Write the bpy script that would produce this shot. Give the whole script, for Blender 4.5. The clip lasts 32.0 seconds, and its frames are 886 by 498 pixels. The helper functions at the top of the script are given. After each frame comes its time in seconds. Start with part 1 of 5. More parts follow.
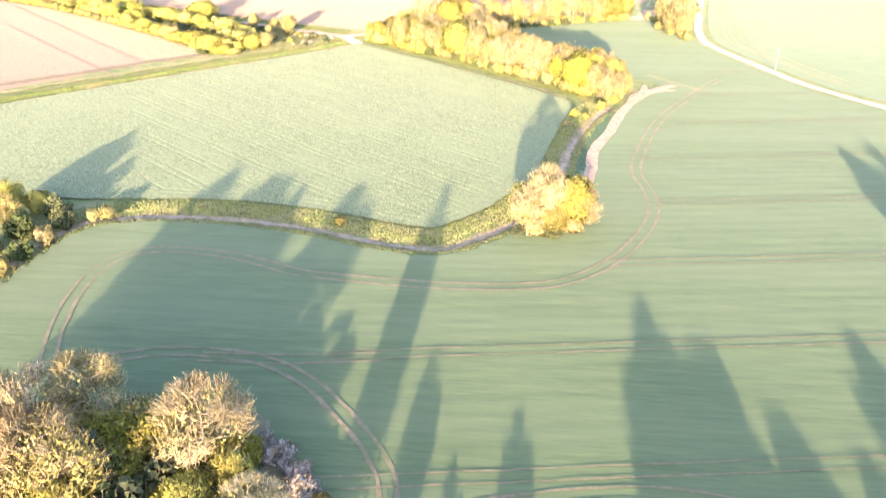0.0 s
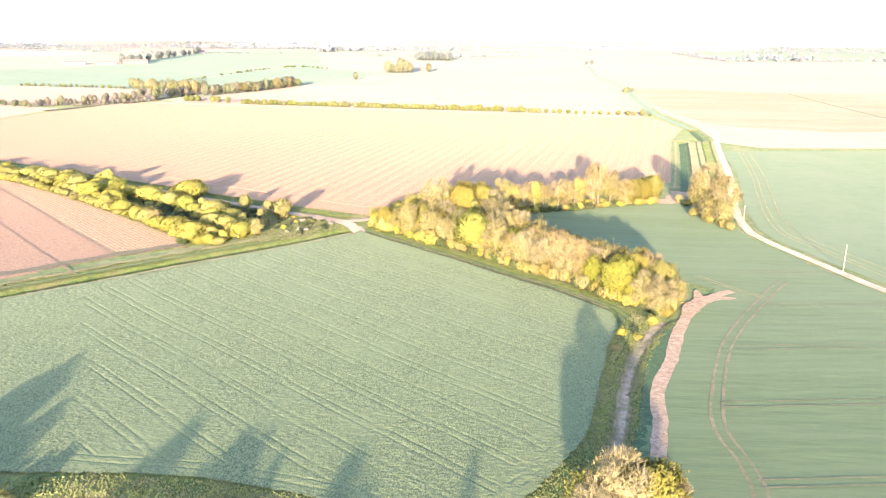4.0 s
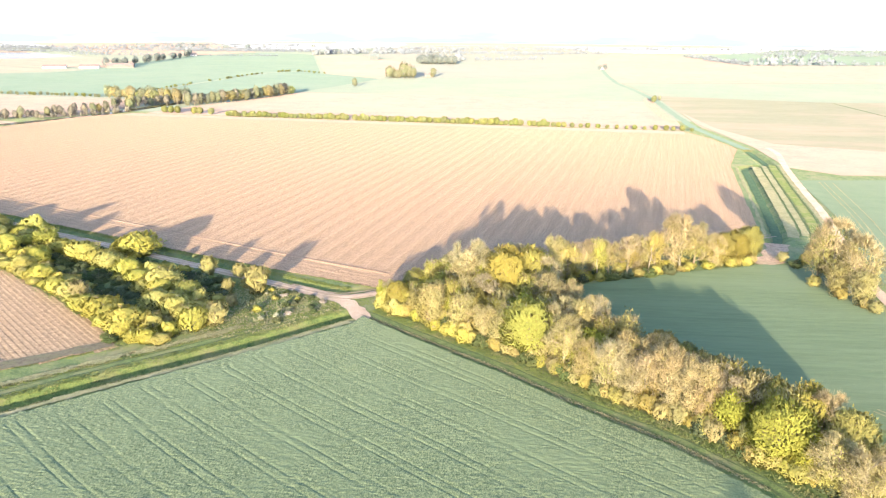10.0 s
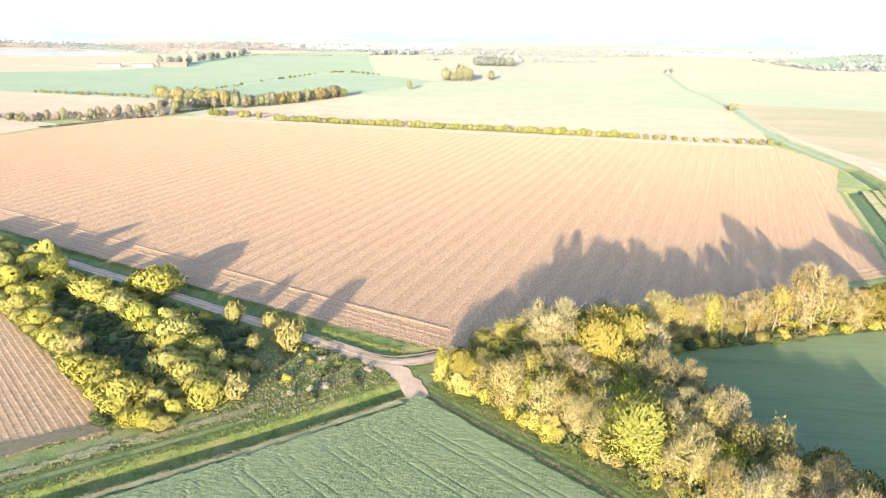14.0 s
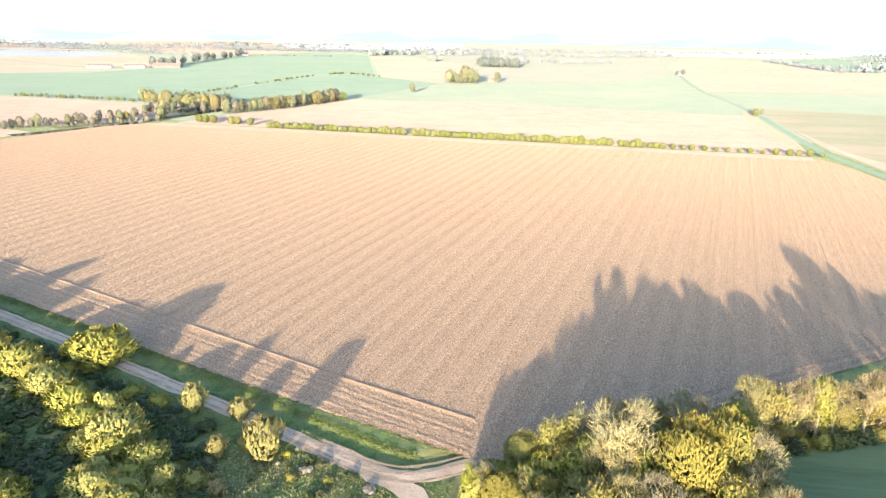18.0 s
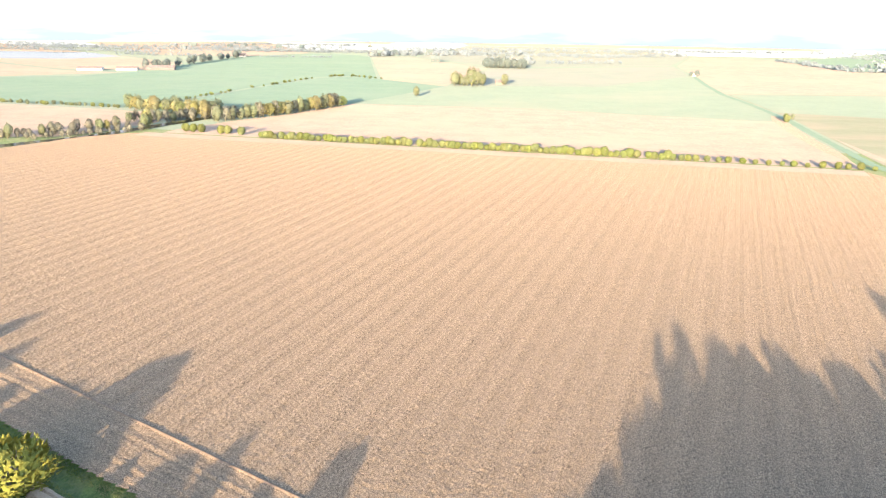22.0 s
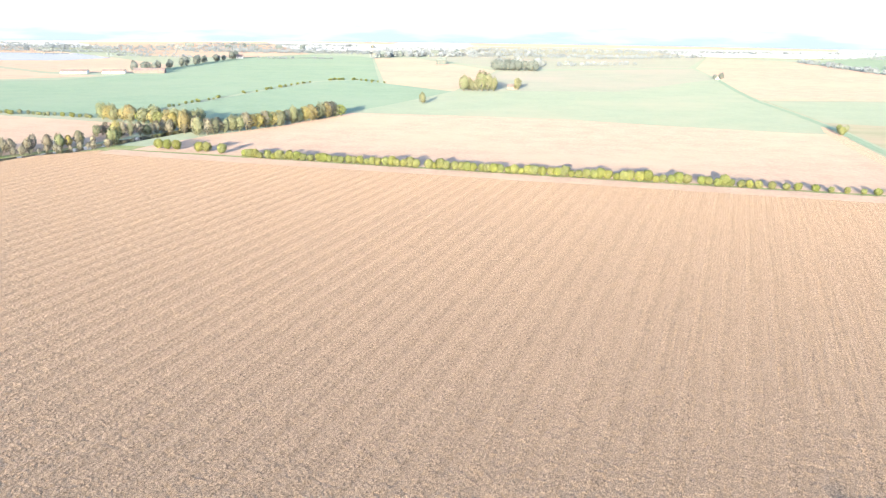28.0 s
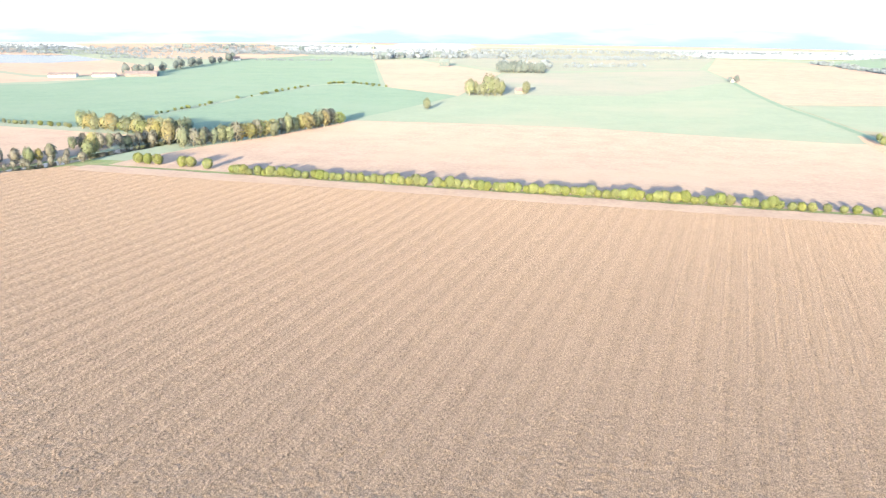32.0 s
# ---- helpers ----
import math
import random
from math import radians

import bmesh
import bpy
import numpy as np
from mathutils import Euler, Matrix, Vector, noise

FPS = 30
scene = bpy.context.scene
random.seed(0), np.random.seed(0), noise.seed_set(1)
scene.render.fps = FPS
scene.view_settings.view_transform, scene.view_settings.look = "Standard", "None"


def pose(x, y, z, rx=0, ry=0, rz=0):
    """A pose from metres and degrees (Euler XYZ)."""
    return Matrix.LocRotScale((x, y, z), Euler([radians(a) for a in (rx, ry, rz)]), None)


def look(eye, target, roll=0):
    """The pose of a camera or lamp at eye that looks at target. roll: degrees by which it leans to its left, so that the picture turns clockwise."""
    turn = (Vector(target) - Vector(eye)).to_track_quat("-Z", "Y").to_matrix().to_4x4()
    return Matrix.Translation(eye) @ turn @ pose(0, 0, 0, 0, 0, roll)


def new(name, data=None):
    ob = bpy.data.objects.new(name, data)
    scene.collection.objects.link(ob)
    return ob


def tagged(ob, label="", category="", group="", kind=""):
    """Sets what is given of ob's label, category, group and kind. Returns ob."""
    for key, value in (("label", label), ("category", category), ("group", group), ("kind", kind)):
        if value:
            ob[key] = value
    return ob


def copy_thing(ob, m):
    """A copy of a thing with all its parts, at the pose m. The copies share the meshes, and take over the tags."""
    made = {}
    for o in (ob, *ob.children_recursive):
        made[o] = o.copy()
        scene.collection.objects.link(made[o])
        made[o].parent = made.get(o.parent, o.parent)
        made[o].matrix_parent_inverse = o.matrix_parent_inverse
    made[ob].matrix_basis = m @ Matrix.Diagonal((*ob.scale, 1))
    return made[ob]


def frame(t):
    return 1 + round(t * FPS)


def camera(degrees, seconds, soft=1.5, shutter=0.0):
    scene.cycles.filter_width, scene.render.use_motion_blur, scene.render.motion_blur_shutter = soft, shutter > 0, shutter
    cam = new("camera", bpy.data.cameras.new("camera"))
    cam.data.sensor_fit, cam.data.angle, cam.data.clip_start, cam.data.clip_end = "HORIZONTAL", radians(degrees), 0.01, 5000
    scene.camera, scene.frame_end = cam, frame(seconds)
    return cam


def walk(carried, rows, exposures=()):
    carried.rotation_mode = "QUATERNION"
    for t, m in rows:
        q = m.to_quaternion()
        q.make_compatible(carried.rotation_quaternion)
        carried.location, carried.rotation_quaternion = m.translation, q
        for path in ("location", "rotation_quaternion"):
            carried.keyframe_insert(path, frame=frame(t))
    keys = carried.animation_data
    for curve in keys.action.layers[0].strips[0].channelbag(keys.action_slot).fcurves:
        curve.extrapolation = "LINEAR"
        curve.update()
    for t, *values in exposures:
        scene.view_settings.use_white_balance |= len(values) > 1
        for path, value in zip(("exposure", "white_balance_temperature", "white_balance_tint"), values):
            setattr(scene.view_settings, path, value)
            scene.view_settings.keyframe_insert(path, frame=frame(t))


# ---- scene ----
cam = camera(58.18, 32.0, soft=1.2, shutter=0.2)
PATH = [
    (0, pose(31.88, -9.16, 60.24, 63.203, -0.007, 5.163)),
    (0.1, pose(31.67, -8.17, 60.32, 61.262, 0.023, 5.132)),
    (0.2, pose(31.47, -7.18, 60.41, 59.657, 0.052, 5.099)),
    (0.3, pose(31.26, -6.19, 60.50, 58.296, 0.080, 5.065)),
    (0.4, pose(31.06, -5.19, 60.58, 57.719, 0.108, 5.031)),
    (0.5, pose(30.85, -4.20, 60.67, 57.402, 0.136, 4.997)),
    (1, pose(30.13, 0.61, 60.96, 57.326, 0.153, 5.029)),
    (1.5, pose(29.22, 5.16, 61.15, 57.282, 0.116, 5.015)),
    (1.6, pose(29.04, 6.16, 61.19, 57.202, 0.094, 5.035)),
    (1.7, pose(28.86, 7.16, 61.22, 57.342, 0.072, 5.056)),
    (1.8, pose(28.67, 8.17, 61.26, 57.844, 0.050, 5.077)),
    (1.9, pose(28.49, 9.17, 61.29, 58.953, 0.029, 5.097)),
    (2, pose(28.31, 10.17, 61.33, 60.538, 0.006, 5.117)),
    (2.1, pose(28.13, 11.14, 61.34, 62.605, -0.030, 5.135)),
    (2.2, pose(27.95, 12.10, 61.36, 64.654, -0.068, 5.151)),
    (2.3, pose(27.77, 13.07, 61.37, 65.962, -0.107, 5.165)),
    (2.4, pose(27.58, 14.04, 61.39, 66.939, -0.146, 5.179)),
    (2.5, pose(27.40, 15.01, 61.40, 67.348, -0.185, 5.193)),
    (2.6, pose(27.18, 15.99, 61.44, 67.575, -0.206, 5.190)),
    (2.7, pose(26.96, 16.97, 61.47, 67.639, -0.228, 5.188)),
    (2.8, pose(26.74, 17.95, 61.51, 67.580, -0.249, 5.186)),
    (2.9, pose(26.52, 18.93, 61.55, 67.556, -0.270, 5.184)),
    (3, pose(26.30, 19.91, 61.59, 67.711, -0.291, 5.182)),
    (3.1, pose(26.13, 20.92, 61.61, 68.443, -0.312, 5.195)),
    (3.2, pose(25.95, 21.94, 61.63, 69.579, -0.333, 5.205)),
    (3.3, pose(25.77, 22.95, 61.66, 71.313, -0.357, 5.211)),
    (3.4, pose(25.60, 23.97, 61.68, 72.668, -0.379, 5.218)),
    (3.5, pose(25.42, 24.98, 61.70, 73.490, -0.400, 5.227)),
    (4, pose(23.99, 31.37, 61.68, 74.030, -0.402, 5.187)),
    (5.5, pose(19.71, 50.55, 61.61, 74.081, -0.405, 5.077)),
    (6, pose(18.54, 57.12, 61.65, 74.101, -0.413, 5.089)),
    (6.5, pose(17.09, 63.20, 61.66, 74.087, -0.411, 5.070)),
    (7, pose(15.53, 71.04, 61.68, 74.124, -0.418, 5.070)),
    (7.5, pose(14.31, 77.95, 61.69, 74.149, -0.414, 5.100)),
    (8, pose(13.12, 83.00, 61.69, 74.133, -0.424, 5.067)),
    (8.5, pose(12.14, 87.71, 61.72, 74.126, -0.454, 5.083)),
    (9, pose(11.23, 92.47, 61.74, 74.117, -0.450, 5.075)),
    (9.5, pose(10.34, 97.16, 61.75, 74.129, -0.461, 5.094)),
    (10, pose(9.31, 101.90, 61.75, 74.127, -0.463, 5.086)),
    (10.1, pose(9.08, 102.78, 61.73, 74.120, -0.497, 5.095)),
    (10.2, pose(8.84, 103.67, 61.72, 74.114, -0.532, 5.497)),
    (10.3, pose(8.60, 104.55, 61.70, 74.107, -0.566, 6.609)),
    (10.4, pose(8.36, 105.43, 61.69, 74.101, -0.601, 7.739)),
    (10.5, pose(8.13, 106.31, 61.68, 74.094, -0.635, 8.493)),
    (10.6, pose(8.00, 107.23, 61.68, 74.093, -0.637, 8.758)),
    (10.7, pose(7.88, 108.15, 61.68, 74.091, -0.640, 8.834)),
    (11, pose(7.51, 110.90, 61.68, 74.087, -0.647, 8.873)),
    (11.5, pose(6.63, 115.51, 61.74, 74.089, -0.708, 8.904)),
    (12, pose(5.52, 120.49, 61.78, 74.099, -0.768, 8.911)),
    (12.5, pose(4.43, 125.06, 61.78, 74.097, -0.792, 8.927)),
    (13, pose(3.44, 129.63, 61.80, 74.097, -0.807, 8.929)),
    (13.5, pose(2.14, 134.37, 61.81, 74.107, -0.841, 8.928)),
    (14, pose(0.75, 139.08, 61.81, 74.109, -0.838, 8.885)),
    (14.5, pose(-0.38, 144.10, 61.76, 74.118, -0.860, 8.902)),
    (16.5, pose(-5.13, 163.86, 61.43, 74.128, -0.861, 8.938)),
    (17, pose(-6.53, 168.75, 61.32, 74.125, -0.867, 8.914)),
    (17.5, pose(-7.84, 173.44, 61.26, 74.115, -0.888, 8.924)),
    (18, pose(-9.11, 178.18, 61.28, 74.107, -0.880, 8.910)),
    (18.5, pose(-10.45, 182.87, 61.32, 74.085, -0.877, 8.910)),
    (19, pose(-11.63, 187.55, 61.36, 74.086, -0.857, 8.928)),
    (19.5, pose(-12.85, 192.17, 61.41, 74.075, -0.829, 8.919)),
    (20, pose(-14.06, 196.74, 61.50, 74.079, -0.825, 8.942)),
    (20.5, pose(-15.31, 201.50, 61.60, 74.053, -0.817, 8.931)),
    (21, pose(-17.09, 208.24, 61.69, 74.060, -0.774, 8.949)),
    (21.5, pose(-18.22, 212.90, 61.58, 74.068, -0.737, 8.967)),
    (22, pose(-19.14, 217.91, 61.47, 74.069, -0.691, 8.993)),
    (22.5, pose(-20.40, 222.87, 61.36, 74.081, -0.653, 9.008)),
    (23, pose(-21.46, 229.07, 61.32, 74.089, -0.673, 9.083)),
    (23.5, pose(-22.15, 234.00, 61.31, 74.071, -0.624, 9.122)),
    (24, pose(-22.98, 239.38, 61.38, 74.060, -0.650, 9.170)),
    (24.5, pose(-24.37, 245.24, 61.46, 74.053, -0.643, 9.187)),
    (25, pose(-25.77, 250.39, 61.50, 74.034, -0.653, 9.175)),
    (25.5, pose(-27.00, 255.30, 61.53, 74.023, -0.663, 9.175)),
    (27.5, pose(-31.80, 273.80, 61.65, 74.032, -0.676, 9.218)),
    (28, pose(-32.95, 278.56, 61.72, 74.032, -0.650, 9.232)),
    (28.5, pose(-34.21, 283.20, 61.79, 74.035, -0.642, 9.220)),
    (29, pose(-35.58, 287.86, 61.84, 74.040, -0.635, 9.221)),
    (29.5, pose(-36.80, 292.69, 61.88, 74.047, -0.638, 9.236)),
    (30, pose(-37.81, 297.54, 61.92, 74.060, -0.621, 9.263)),
    (30.5, pose(-38.97, 302.18, 61.97, 74.049, -0.601, 9.292)),
    (31, pose(-40.16, 306.78, 62.02, 74.048, -0.601, 9.282)),
    (31.5, pose(-41.39, 311.32, 62.05, 74.039, -0.584, 9.286)),
    (32, pose(-42.72, 315.64, 62.08, 74.052, -0.571, 9.266)),
]
walk(cam, PATH, exposures=[(0.0, 3.35, 6590, 32), (0.9, 3.77, 6300, 36), (1.8, 3.79, 6250, 37), (3.0, 3.27, 6380, 30), (5.5, 2.80, 5990, 20), (9.0, 2.73, 6020, 17), (13.0, 2.69, 6220, 15), (18.0, 2.65, 6060, 13), (22.0, 2.62, 6230, 12), (28.0, 2.59, 5830, 11), (32.0, 2.58, 5700, 10)])

# ---------------------------------------------------------------- sky and sun
SUN_ELEVATION, SUN_TURN = 7.8, 182.0
world = bpy.data.worlds.new("sky")
scene.world = world
world.use_nodes = True
bg = world.node_tree.nodes["Background"]
sky = world.node_tree.nodes.new("ShaderNodeTexSky")
sky.sky_type, sky.sun_disc = "NISHITA", False
sky.sun_elevation, sky.sun_rotation = radians(SUN_ELEVATION), radians(SUN_TURN)
sky.air_density, sky.dust_density, sky.ozone_density = 0.8, 0.9, 1.3
world.node_tree.links.new(sky.outputs[0], bg.inputs[0])
bg.inputs[1].default_value = 0.15
sun = new("sun", bpy.data.lights.new("sun", "SUN"))
sun.data.energy, sun.data.angle, sun.data.color = 2.7, radians(0.6), (1.0, 0.79, 0.52)
sun.matrix_world = look((-1.7, -50, 50.03 * math.tan(radians(SUN_ELEVATION))), (0, 0, 0))

# ---------------------------------------------------------------- materials
def surface(name, low, high, size=2.0, fine=0.3, bump=0.0, rough=0.9, diffuse=0.55, random_tint=0.0, stretch=(1, 1, 1), turn=0.0,
            third=None, patch=30.0, through_light=0.0, sheen=0.0, furrows=None, crumb=0.5, crisp=0.14):
    """A rough natural surface: two scales of noise between two colours, a third in large patches, and fine relief."""
    m = bpy.data.materials.new(name)
    m.use_nodes = True
    t = m.node_tree
    n, l = t.nodes, t.links
    p = n["Principled BSDF"]
    p.inputs["Roughness"].default_value = rough
    p.inputs["Specular IOR Level"].default_value = 0.15
    p.inputs["Diffuse Roughness"].default_value = diffuse
    if sheen:
        p.inputs["Sheen Weight"].default_value = sheen
        p.inputs["Sheen Roughness"].default_value = 0.6
    co = n.new("ShaderNodeTexCoord")
    mp = n.new("ShaderNodeMapping")
    mp.inputs["Rotation"].default_value = (0, 0, radians(turn))
    mp.inputs["Scale"].default_value = stretch
    l.new(co.outputs["Object"], mp.inputs["Vector"])

    def grain(scale, detail=4.0, rough_=0.6):
        g = n.new("ShaderNodeTexNoise")
        g.inputs["Scale"].default_value, g.inputs["Detail"].default_value, g.inputs["Roughness"].default_value = scale, detail, rough_
        l.new(mp.outputs[0], g.inputs["Vector"])
        return g

    a, b = grain(1 / size), grain(1 / fine, 3.0)
    mean = n.new("ShaderNodeMix")
    mean.data_type = "FLOAT"
    mean.inputs["Factor"].default_value = crumb
    l.new(a.outputs["Fac"], mean.inputs[2])
    l.new(b.outputs["Fac"], mean.inputs[3])
    ramp = n.new("ShaderNodeValToRGB")
    ramp.color_ramp.elements[0].position, ramp.color_ramp.elements[1].position = 0.5 - crisp, 0.5 + crisp
    ramp.color_ramp.elements[0].color, ramp.color_ramp.elements[1].color = (*low, 1), (*high, 1)
    l.new(mean.outputs[0], ramp.inputs["Fac"])
    out = ramp.outputs["Color"]
    if third:
        c = grain(1 / patch, 5.0, 0.65)
        r2 = n.new("ShaderNodeValToRGB")
        r2.color_ramp.elements[0].position, r2.color_ramp.elements[1].position = 0.47, 0.68
        l.new(c.outputs["Fac"], r2.inputs["Fac"])
        mx = n.new("ShaderNodeMix")
        mx.data_type = "RGBA"
        l.new(r2.outputs["Color"], mx.inputs["Factor"])
        l.new(out, mx.inputs[6])
        mx.inputs[7].default_value = (*third, 1)
        out = mx.outputs[2]
    ridges = None
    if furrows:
        wide, heading, band_shade = furrows
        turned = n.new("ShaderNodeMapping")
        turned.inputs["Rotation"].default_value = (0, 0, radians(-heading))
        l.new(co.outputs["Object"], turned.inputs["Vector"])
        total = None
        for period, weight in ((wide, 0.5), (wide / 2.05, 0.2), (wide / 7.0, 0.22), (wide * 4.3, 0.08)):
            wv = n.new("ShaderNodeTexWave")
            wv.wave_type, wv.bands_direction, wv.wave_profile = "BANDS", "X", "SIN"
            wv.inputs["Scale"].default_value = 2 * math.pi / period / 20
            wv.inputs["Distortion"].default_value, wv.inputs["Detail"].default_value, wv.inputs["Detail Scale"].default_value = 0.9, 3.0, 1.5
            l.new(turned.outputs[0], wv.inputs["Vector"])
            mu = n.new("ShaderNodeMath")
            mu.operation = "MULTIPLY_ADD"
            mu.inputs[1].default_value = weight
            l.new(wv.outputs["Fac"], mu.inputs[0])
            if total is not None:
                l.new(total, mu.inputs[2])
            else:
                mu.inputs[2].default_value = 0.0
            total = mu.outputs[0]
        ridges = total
        # Light and shade of the furrow sides put into the colour as bands.
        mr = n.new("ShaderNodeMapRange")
        mr.inputs["To Min"].default_value, mr.inputs["To Max"].default_value = 1 - band_shade, 1 + band_shade
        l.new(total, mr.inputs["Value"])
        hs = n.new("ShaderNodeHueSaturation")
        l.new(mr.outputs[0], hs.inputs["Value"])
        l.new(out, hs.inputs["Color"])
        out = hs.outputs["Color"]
    if random_tint:
        info = n.new("ShaderNodeObjectInfo")
        hsv = n.new("ShaderNodeHueSaturation")
        for socket, mid, wide in (("Hue", 0.506, 0.034 * random_tint), ("Saturation", 0.95, 0.3 * random_tint), ("Value", 1.05, 0.32 * random_tint)):
            wn = n.new("ShaderNodeTexWhiteNoise")
            wn.noise_dimensions = "1D"
            ad = n.new("ShaderNodeMath")
            ad.operation = "ADD"
            ad.inputs[1].default_value = {"Hue": 0.0, "Saturation": 3.1, "Value": 7.7}[socket]
            l.new(info.outputs["Random"], ad.inputs[0])
            l.new(ad.outputs[0], wn.inputs["W"])
            mr = n.new("ShaderNodeMapRange")
            mr.inputs["To Min"].default_value, mr.inputs["To Max"].default_value = mid - wide, mid + wide
            l.new(wn.outputs["Value"], mr.inputs["Value"])
            l.new(mr.outputs[0], hsv.inputs[socket])
        l.new(out, hsv.inputs["Color"])
        out = hsv.outputs["Color"]
    l.new(out, p.inputs["Base Color"])
    if bump:
        bp = n.new("ShaderNodeBump")
        bp.inputs["Distance"].default_value = bump
        bp.inputs["Strength"].default_value = 1.0
        height_ = mean.outputs[0]
        if ridges is not None:
            both = n.new("ShaderNodeMath")
            both.operation = "MULTIPLY_ADD"
            both.inputs[1].default_value = 0.8
            l.new(ridges, both.inputs[0])
            l.new(height_, both.inputs[2])
            height_ = both.outputs[0]
        l.new(height_, bp.inputs["Height"])
        l.new(bp.outputs[0], p.inputs["Normal"])
    if through_light:
        tr = n.new("ShaderNodeBsdfTranslucent")
        l.new(out, tr.inputs["Color"])
        ms = n.new("ShaderNodeMixShader")
        ms.inputs[0].default_value = through_light
        l.new(p.outputs[0], ms.inputs[1])
        l.new(tr.outputs[0], ms.inputs[2])
        l.new(ms.outputs[0], n["Material Output"].inputs["Surface"])
    return m


M_GRASS = surface("rough_grass", (0.052, 0.09, 0.02), (0.132, 0.172, 0.044), 2.2, 0.45, 0.2, third=(0.16, 0.155, 0.066), patch=9, sheen=0.06, crisp=0.1)
# Colour bands here add to the shading of the real furrow relief.
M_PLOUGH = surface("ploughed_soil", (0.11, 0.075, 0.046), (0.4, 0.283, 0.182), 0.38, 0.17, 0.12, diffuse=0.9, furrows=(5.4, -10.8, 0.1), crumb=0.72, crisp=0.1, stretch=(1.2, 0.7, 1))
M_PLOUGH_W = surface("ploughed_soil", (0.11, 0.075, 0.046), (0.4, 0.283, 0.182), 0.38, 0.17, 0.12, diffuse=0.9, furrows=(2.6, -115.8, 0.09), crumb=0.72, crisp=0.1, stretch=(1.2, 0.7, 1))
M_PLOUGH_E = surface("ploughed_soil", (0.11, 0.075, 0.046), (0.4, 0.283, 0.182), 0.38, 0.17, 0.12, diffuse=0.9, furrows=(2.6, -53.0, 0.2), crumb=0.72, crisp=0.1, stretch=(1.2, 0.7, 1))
# Paler, bluer soil than M_PLOUGH: distance haze is put into the colour.
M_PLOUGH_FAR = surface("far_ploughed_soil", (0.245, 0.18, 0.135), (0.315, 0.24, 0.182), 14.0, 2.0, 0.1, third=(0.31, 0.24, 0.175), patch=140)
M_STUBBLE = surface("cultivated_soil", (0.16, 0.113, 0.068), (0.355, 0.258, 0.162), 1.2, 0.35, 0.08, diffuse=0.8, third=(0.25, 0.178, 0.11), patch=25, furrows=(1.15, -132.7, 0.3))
M_WHEEL = surface("pressed_dark_soil", (0.14, 0.1, 0.066), (0.25, 0.18, 0.12), 1.0, 0.3, 0.05)
M_RAPE = surface("leafy_crop", (0.05, 0.08, 0.034), (0.185, 0.222, 0.102), 0.7, 0.27, 0.05, third=(0.13, 0.168, 0.078), patch=24, sheen=0.05, crumb=0.75, crisp=0.1, stretch=(1.25, 0.65, 1))
M_WHEAT = surface("young_cereal", (0.062, 0.098, 0.04), (0.106, 0.15, 0.066), 2.2, 0.4, 0.04, stretch=(0.1, 1.9, 1), third=(0.1, 0.139, 0.066), patch=26, sheen=0.05, crumb=0.6, crisp=0.15)
# Far crop: a bluer base colour and sheen stand in for haze.
M_GREEN_FAR = surface("hazed_green_crop", (0.098, 0.15, 0.1), (0.125, 0.178, 0.118), 25.0, 4.0, 0.1, third=(0.13, 0.175, 0.12), patch=160, sheen=0.03)
M_GREEN_EAST = surface("smooth_green_crop", (0.098, 0.142, 0.075), (0.128, 0.17, 0.09), 6.0, 0.6, 0.05, third=(0.13, 0.165, 0.095), patch=60, sheen=0.03)
M_MIXED = surface("thin_patchy_crop", (0.155, 0.16, 0.105), (0.195, 0.19, 0.128), 20.0, 3.0, 0.1, stretch=(0.5, 1.4, 1), third=(0.245, 0.2, 0.148), patch=75)
# These two pale crops also carry the distance haze in their colour.
M_GREEN_PALE = surface("hazed_pale_green_crop", (0.14, 0.175, 0.122), (0.17, 0.2, 0.14), 25.0, 4.0, 0.1, third=(0.185, 0.195, 0.14), patch=120, sheen=0.03)
M_PALE_FAR = surface("hazed_pale_crop", (0.15, 0.165, 0.125), (0.185, 0.192, 0.145), 30.0, 4.0, 0.1, third=(0.2, 0.182, 0.145), patch=180, sheen=0.03)
M_RUT = surface("wheel_rut_soil", (0.125, 0.115, 0.068), (0.225, 0.19, 0.12), 1.5, 0.3, 0.03, third=(0.1, 0.125, 0.06), patch=4)
M_LINE = surface("pressed_grass", (0.05, 0.075, 0.03), (0.1, 0.125, 0.05), 1.5, 0.3, 0.03)
M_DRAIN = surface("dark_drain_green", (0.038, 0.072, 0.036), (0.072, 0.115, 0.055), 1.5, 0.4, 0.05)
M_SOIL_DARK = surface("fresh_turned_soil", (0.14, 0.092, 0.062), (0.3, 0.21, 0.145), 0.8, 0.3, 0.12, diffuse=0.8, third=(0.22, 0.15, 0.1), patch=9)
M_TAN = surface("thin_dry_grass", (0.17, 0.165, 0.082), (0.27, 0.25, 0.14), 2.0, 0.5, 0.05, third=(0.15, 0.16, 0.072), patch=7)
# Land towards the skyline: the haze is painted into its base colour.
M_MISTY = surface("haze_painted_far_land", (0.2, 0.235, 0.255), (0.29, 0.315, 0.32), 60.0, 9.0, third=(0.24, 0.28, 0.31), patch=300, sheen=0.1)
M_STRAW = surface("dry_straw_grass", (0.15, 0.15, 0.065), (0.28, 0.26, 0.13), 1.2, 0.3, 0.05, random_tint=0.3)
M_BANK = surface("sunlit_bank_grass", (0.155, 0.192, 0.055), (0.255, 0.28, 0.1), 1.8, 0.6, third=(0.26, 0.255, 0.12), patch=6)
M_TUFT = surface("green_tussocks", (0.09, 0.125, 0.03), (0.172, 0.2, 0.056), 1.8, 0.6, third=(0.2, 0.19, 0.085), patch=6)
